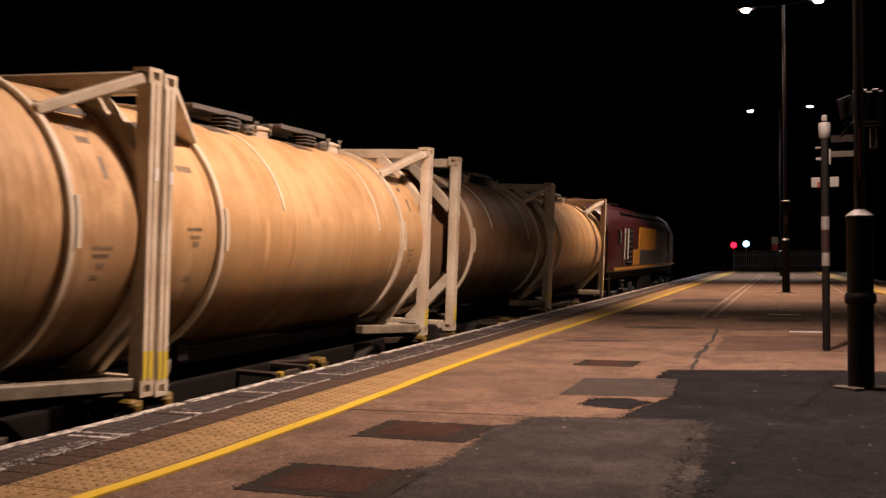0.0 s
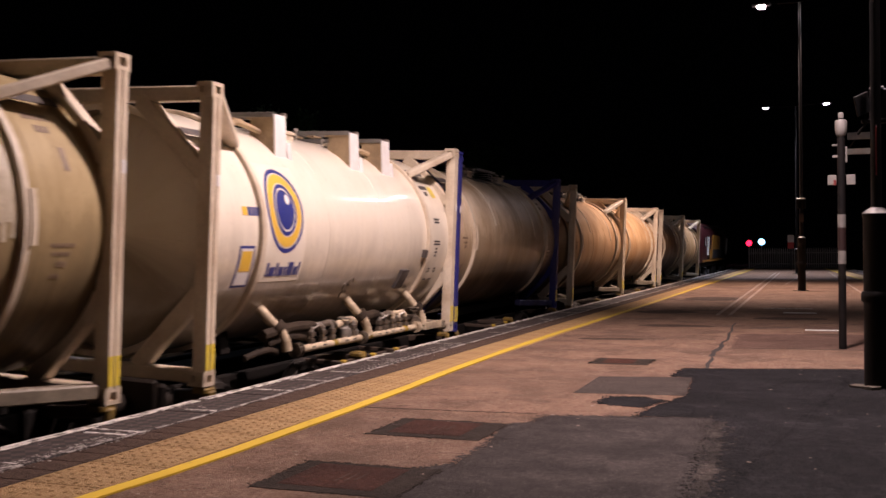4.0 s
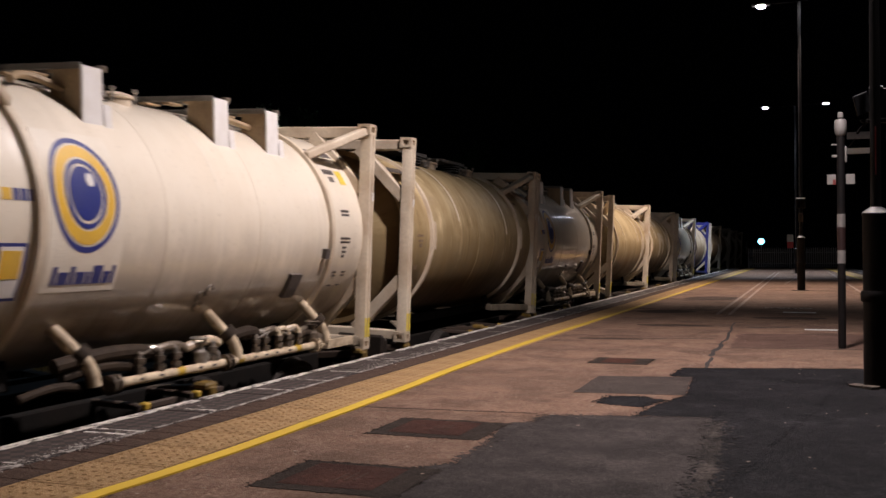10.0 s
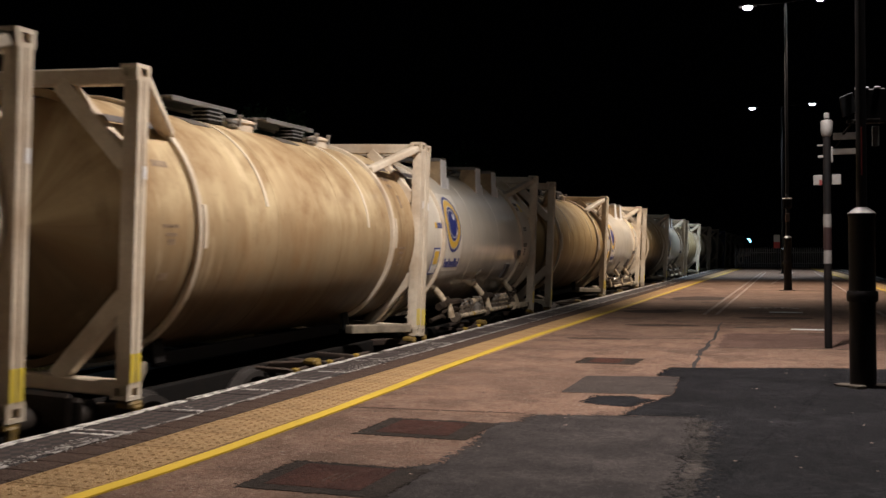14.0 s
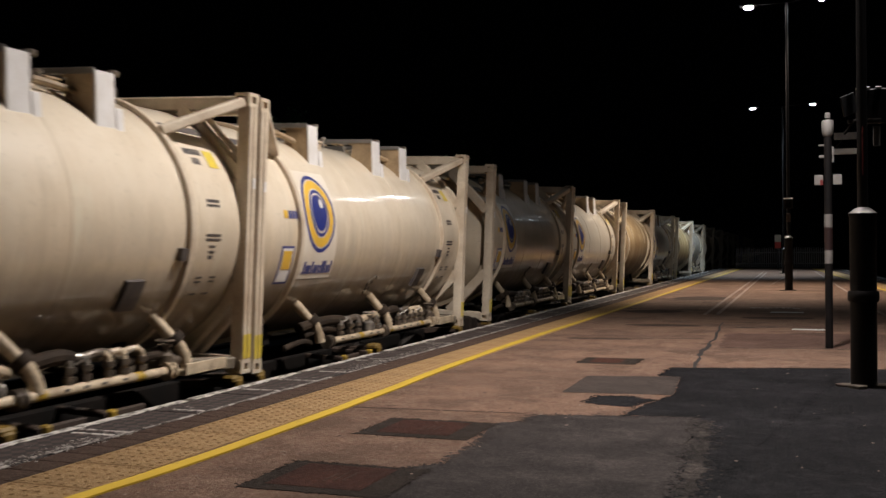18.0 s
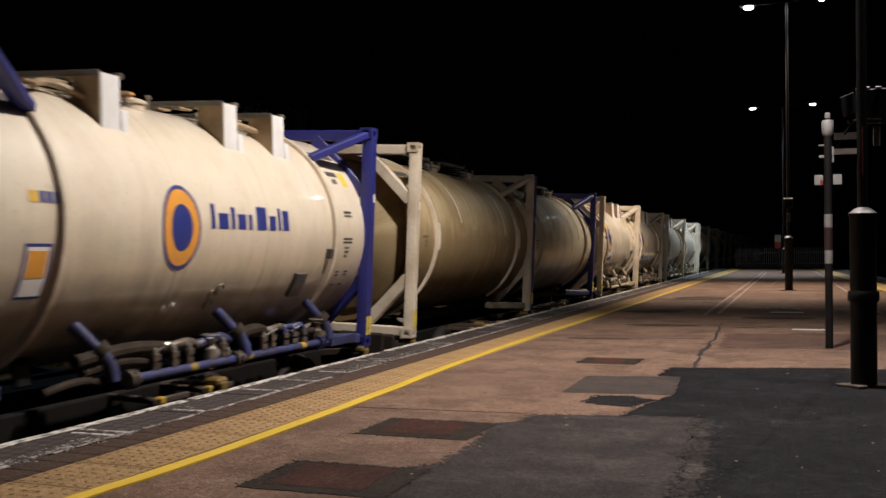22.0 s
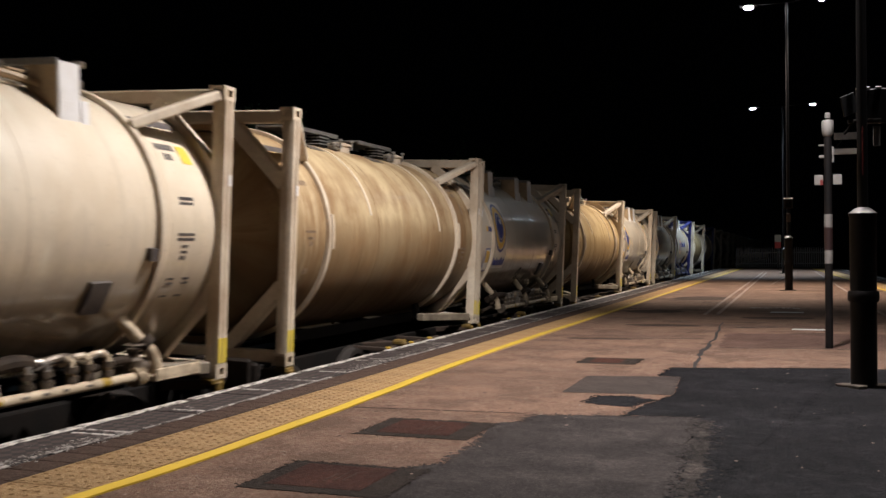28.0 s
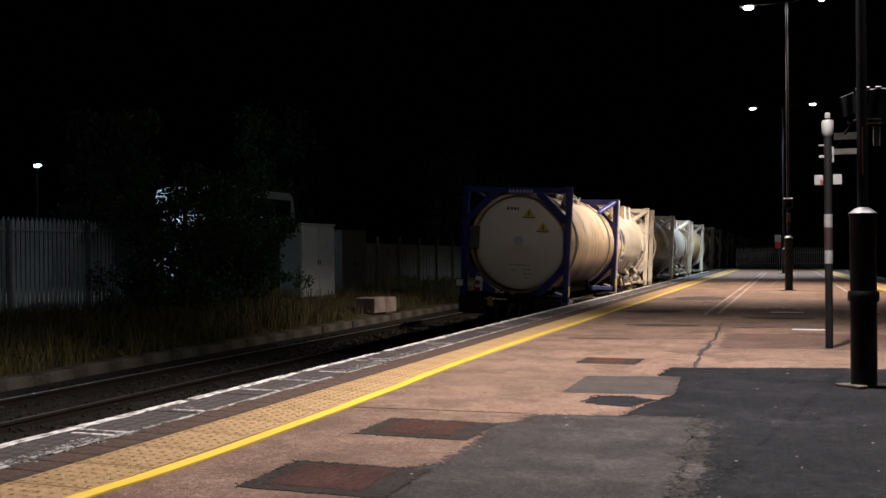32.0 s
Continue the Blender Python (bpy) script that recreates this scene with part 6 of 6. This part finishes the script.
for i, (paint, fr, piped, extra) in enumerate(LOADS):
    if piped:
        lab = W_LABEL if fr == "beige" else "white tank container in a blue frame with orange badge and lettering"
    elif fr == "blue":
        lab = "cream stained tank container in a dark blue end frame" if extra != "tail" else "pale tank container in a blue frame with warning triangles"
    else:
        lab = {"gloom_brown": "grimy brown tank container in a beige frame, coloured for the gloom between lamps", "brown": "rusty brown stained tank container in a beige frame", "rust": "cream tank container streaked with rusty brown", "olive": "olive-brown grimy tank container in a beige frame", "sand": "sandy tan streaked tank container in a beige frame", "drab": "", "scorched": "grey-tan tank container with dark rusty scorching"}[paint]
    if extra == "patch":
        lab = "drab olive tank container with peeled pale patches"
    box = container(piped, FRAME[fr], TANK[paint], lab, "tank containers of the train", extra if piped else "", extra == "tail")
    if extra == "patch":
        for k, spans in enumerate((((-0.32, 0.10, -17, 24), (0.10, 0.50, 9, 24), (0.50, 0.83, -9, 20)), ((1.60, 2.08, -2, 28),), ((-0.75, -0.45, 34, 48), (-0.10, 0.40, 36, 50)))):
            part("peeled_patch", peeled(spans, k), M_PEEL, box, "pale patch where the paint has peeled")
    if extra == "tail":
        warning(box, 0.22, 1.97, 0.145)
        warning(box, 0.56, 1.66, 0.145)
        part("worn_mark", Geo().slab([(0.11 * math.cos(q * 0.52), 0.11 * math.sin(q * 0.52)) for q in range(12)], 0, 0.006), M_MARK, box, "faint bluish mark in the middle of the dish", None, pose(0, -2.997, Z_TANK + 0.05, 90, 0, 0))
        part("code_plate", Geo().box((0.04, -3.09, 2.47), (0.60, 0.012, 0.11), 0.003), M_LOGO_BLUE, box, "blue plate with pale code bars")
        for k in range(7):
            part("code_bar", Geo().box((-0.21 + k * 0.083, -3.099, 2.47), (0.055, 0.008, 0.07), 0.002), M_PALE, box)
        for k, (x, z, w) in enumerate(((-0.28, 2.08, 0.06), (-0.19, 2.08, 0.05), (-0.11, 2.08, 0.06), (-0.04, 2.08, 0.04), (-0.15, 0.80, 0.07), (-0.06, 0.80, 0.05), (0.02, 0.80, 0.08), (0.13, 0.80, 0.10), (0.25, 0.80, 0.05),
                                     (-0.1, 0.68, 0.10), (0.16, 0.70, 0.06), (0.25, 0.70, 0.08), (0.18, 0.60, 0.09), (0.28, 0.60, 0.05), (0.20, 0.51, 0.10))):
            part("stencil_mark", Geo().box((x, -dish_y(math.hypot(x, z - Z_TANK)) - 0.002, z), (w, 0.010, 0.018 if z < 2 else 0.06), 0.002), M_INK, box)
        part("black_panel", Geo().box((-1.03, -3.06, 1.40), (0.25, 0.02, 0.52), 0.008), M_INK, box, "black panel beside the dish")
    TRAIN.append((box, behind(i)))
    if i % 2 == 0:
        wg = wagon(i // 2)
        TRAIN.append((wg, (behind(i) + behind(i + 1)) / 2))
        if i == 26:
            part("tail_lamp", Geo().box((-0.72, -6.73, 0.36), (0.17, 0.13, 0.34), 0.03).tube([(-0.77, -6.73, 0.53), (-0.77, -6.73, 0.60), (-0.67, -6.73, 0.60), (-0.67, -6.73, 0.53)], 0.010, 6), FRAME["beige"], wg, "small pale portable tail lamp on its bracket")
            part("tail_lens", Geo().tube([(-0.72, -6.815, 0.40), (-0.72, -6.79, 0.40)], 0.055, 14), M_INK, wg, "dark tail lamp lens")
            part("tail_reflector", Geo().box((-0.72, -6.80, 0.25), (0.13, 0.02, 0.08), 0.004), M_TAIL, wg, "red reflector under the lens")
            part("brake_hose", Geo().tube([(0.28, -6.60, -0.08), (0.28, -6.78, -0.12), (0.27, -6.84, -0.26), (0.20, -6.80, -0.40)], 0.028, 8), M_BANDRED, wg, "dull red brake pipe end")
            part("brake_hose", Geo().tube([(-0.28, -6.60, -0.08), (-0.28, -6.78, -0.14), (-0.26, -6.82, -0.30), (-0.18, -6.76, -0.44)], 0.032, 8), M_HOSE, wg)
            part("yellow_plate", Geo().box((-0.45, -6.67, -0.02), (0.13, 0.03, 0.21), 0.006), M_YELLOW, wg)
            part("white_plate", Geo().box((-1.26, -6.47, 0.36), (0.16, 0.02, 0.14), 0.004), M_LOGO_WHITE, wg)


# ---- locomotive ----
def loco():
    """Local y 0 is its tail; it points along +y. Local z 0 is the wagon deck height."""
    c = thing("diesel_locomotive", "dark maroon and gold diesel freight locomotive at the head", "locomotive")
    half = [(1.24, 0.62), (1.27, 0.75), (1.27, 1.72), (1.20, 2.05), (1.02, 2.36), (0.70, 2.60), (0.0, 2.72)]
    prof = half + [(-x, z) for x, z in reversed(half[:-1])]
    n = len(prof)

    def hull(rows):
        """Body through rows of (y, width factor, roof drop)."""
        pts, fcs = [], [tuple(range(n)), tuple((len(rows) - 1) * n + k for k in range(n))]
        for y, s, d in rows:
            pts += [(x * s, y, z - d * max(0.0, z - 1.4) / 1.32) for x, z in prof]
        for i in range(len(rows) - 1):
            fcs += [(i * n + k, i * n + (k + 1) % n, (i + 1) * n + (k + 1) % n, (i + 1) * n + k) for k in range(n)]
        return Geo().add(pts, fcs)
    part("engine_body", hull([(2.4, 0.97, 0.03), (13.0, 0.97, 0.03)]), M_MAROON, c)
    part("cab", hull([(0.20, 0.88, 0.22), (0.45, 0.97, 0.06), (0.9, 1.0, 0.0), (2.4, 1.0, 0.0)]), M_MAROON, c, "maroon tail cab")
    part("cab", hull([(13.0, 1.0, 0.0), (14.4, 1.0, 0.02), (14.9, 0.97, 0.10), (15.2, 0.88, 0.28)]), M_MAROON, c, "maroon head cab")
    x = 1.245
    part("gold_panel", Geo().box((x, 7.2, 1.62), (0.03, 4.2, 0.74), 0.01), M_GOLD, c, "gold body-side panel")
    part("gold_panel", Geo().box((x, 4.65, 1.02), (0.03, 1.3, 0.48), 0.01), M_GOLD, c, "gold body-side panel")
    part("pale_panel", Geo().box((x, 10.9, 1.58), (0.03, 2.6, 0.66), 0.01), M_LOUVRE, c, "dim ochre panel")
    part("grey_panel", Geo().box((x + 0.004, 9.2, 1.02), (0.03, 7.6, 0.46), 0.01), M_LOCOGREY, c, "blue-grey lower panel")
    part("grille", Geo().box((x, 3.15, 1.35), (0.04, 1.2, 1.15), 0.01), M_DARK, c)
    for k in range(7):
        part("grille_slat", lambda: Geo().box((0, 0, 0), (0.03, 1.1, 0.04), 0.006), M_LOCOGREY, c, "", "gslat", pose(x + 0.035, 3.15, 0.88 + k * 0.155))
    part("gold_stripe", Geo().box((1.27, 7.7, 0.70), (0.04, 14.6, 0.075), 0.008), M_GOLD, c, "gold stripe along the sill")
    part("roof_rail", Geo().box((1.03, 7.7, 2.36), (0.05, 10.4, 0.05), 0.01), M_DARK, c)
    part("underframe", Geo().box((0, 7.7, 0.52), (2.3, 14.8, 0.24), 0.03), M_DARK, c)
    part("fuel_tank", Geo().box((0, 7.7, 0.0), (2.3, 2.6, 0.9), 0.1), M_DARK, c)
    part("roof_fan", Geo().lathe([(0, 0.5), (0.08, 0.5), (0.08, 0.02)], (0, 11.4, 2.68), "Z", 20), M_DARK, c)
    part("exhaust", Geo().box((0, 6.5, 2.74), (0.5, 0.9, 0.10), 0.03), M_DARK, c)
    for y, s in ((1.15, 1), (14.25, -1)):
        part("cab_window", Geo().box((1.275, y, 1.62), (0.02, 0.55, 0.42), 0.02), M_GLASS, c)
        part("cab_door", Geo().box((1.272, y + s * 0.88, 1.32), (0.02, 0.5, 1.25), 0.02), M_MAROON, c)
        for dy in (0.58, 1.2):
            part("handrail", Geo().tube([(1.33, y + s * dy, 0.98), (1.33, y + s * dy, 1.88)], 0.022, 8), M_PALE, c, "white cab handrail")
        part("cab_step", Geo().box((1.22, y + s * 0.88, 0.35), (0.12, 0.45, 0.04), 0.01).box((1.22, y + s * 0.88, 0.1), (0.12, 0.45, 0.04), 0.01), M_LOCOGREY, c)
    for y, s in ((0.19, -1), (15.21, 1)):
        part("windscreen", Geo().box((0, y, 1.72), (1.7, 0.03, 0.5), 0.02), M_GLASS, c)
        part("yellow_end", Geo().box((0, y, 1.05), (2.1, 0.04, 0.75), 0.02), M_GOLD, c, "yellow warning end")
        part("headstock", Geo().box((0, y, 0.15), (2.4, 0.14, 0.6), 0.03), M_DARK, c)
        for sx in (-1, 1):
            part("buffer", None, M_BUFFER, c, "", "buffer", pose(sx * 0.865, y, -0.05, 0, 0, 0 if s > 0 else 180))
    for y in (3.1, 12.3):
        b = new("bogie")
        b.parent, b.matrix_basis = c, pose(0, y, -0.50)
        b.empty_display_size = 0.2
        for sx in (-1, 1):
            part("side_frame", lambda: Geo().box((0, 0, 0.45), (0.14, 4.2, 0.22), 0.03).box((0.02, -1.6, 0.15), (0.2, 0.35, 0.5), 0.03).box((0.02, 0, 0.15), (0.2, 0.35, 0.5), 0.03).box((0.02, 1.6, 0.15), (0.2, 0.35, 0.5), 0.03)
                 .tube([(0.08, -0.8, 0.2), (0.08, -0.8, 0.75)], 0.09, 10).tube([(0.08, 0.8, 0.2), (0.08, 0.8, 0.75)], 0.09, 10), M_LOCOGREY, b, "", "locoframe", pose(sx * 1.08, 0, 0, 0, 0, 0 if sx > 0 else 180))
        for y2 in (-1.6, 0.0, 1.6):
            WHEELSETS.append(part("wheelset", g_wheel, M_STEEL, b, "", "wheelset", pose(0, y2, 0)))
    return c


TRAIN.append((loco(), -0.80))


# ---------- repeated pieces of the setting ----------
tracks()
platform_edges()

# ---------- what moves ----------
def head_at(t):
    """Metres along the line of the head of the first container after t seconds."""
    u = t / 16 - 1
    return 112.231 + 91.679 * u + 7.166 * u ** 2 + 1.021 * u ** 3 - 0.200 * u ** 4


def motions():
    stops = [0.5 * k for k in range(65)]
    for ob, back in TRAIN:
        walk(ob, [(t, train_pose(head_at(t) - back)) for t in stops])
    turns = [0.1 * k for k in range(321)]
    for ws in WHEELSETS:
        at = ws.location.copy()
        walk(ws, [(t, pose(at.x, at.y, at.z, -math.degrees((head_at(t) - head_at(0)) / 0.46))) for t in turns])


motions()
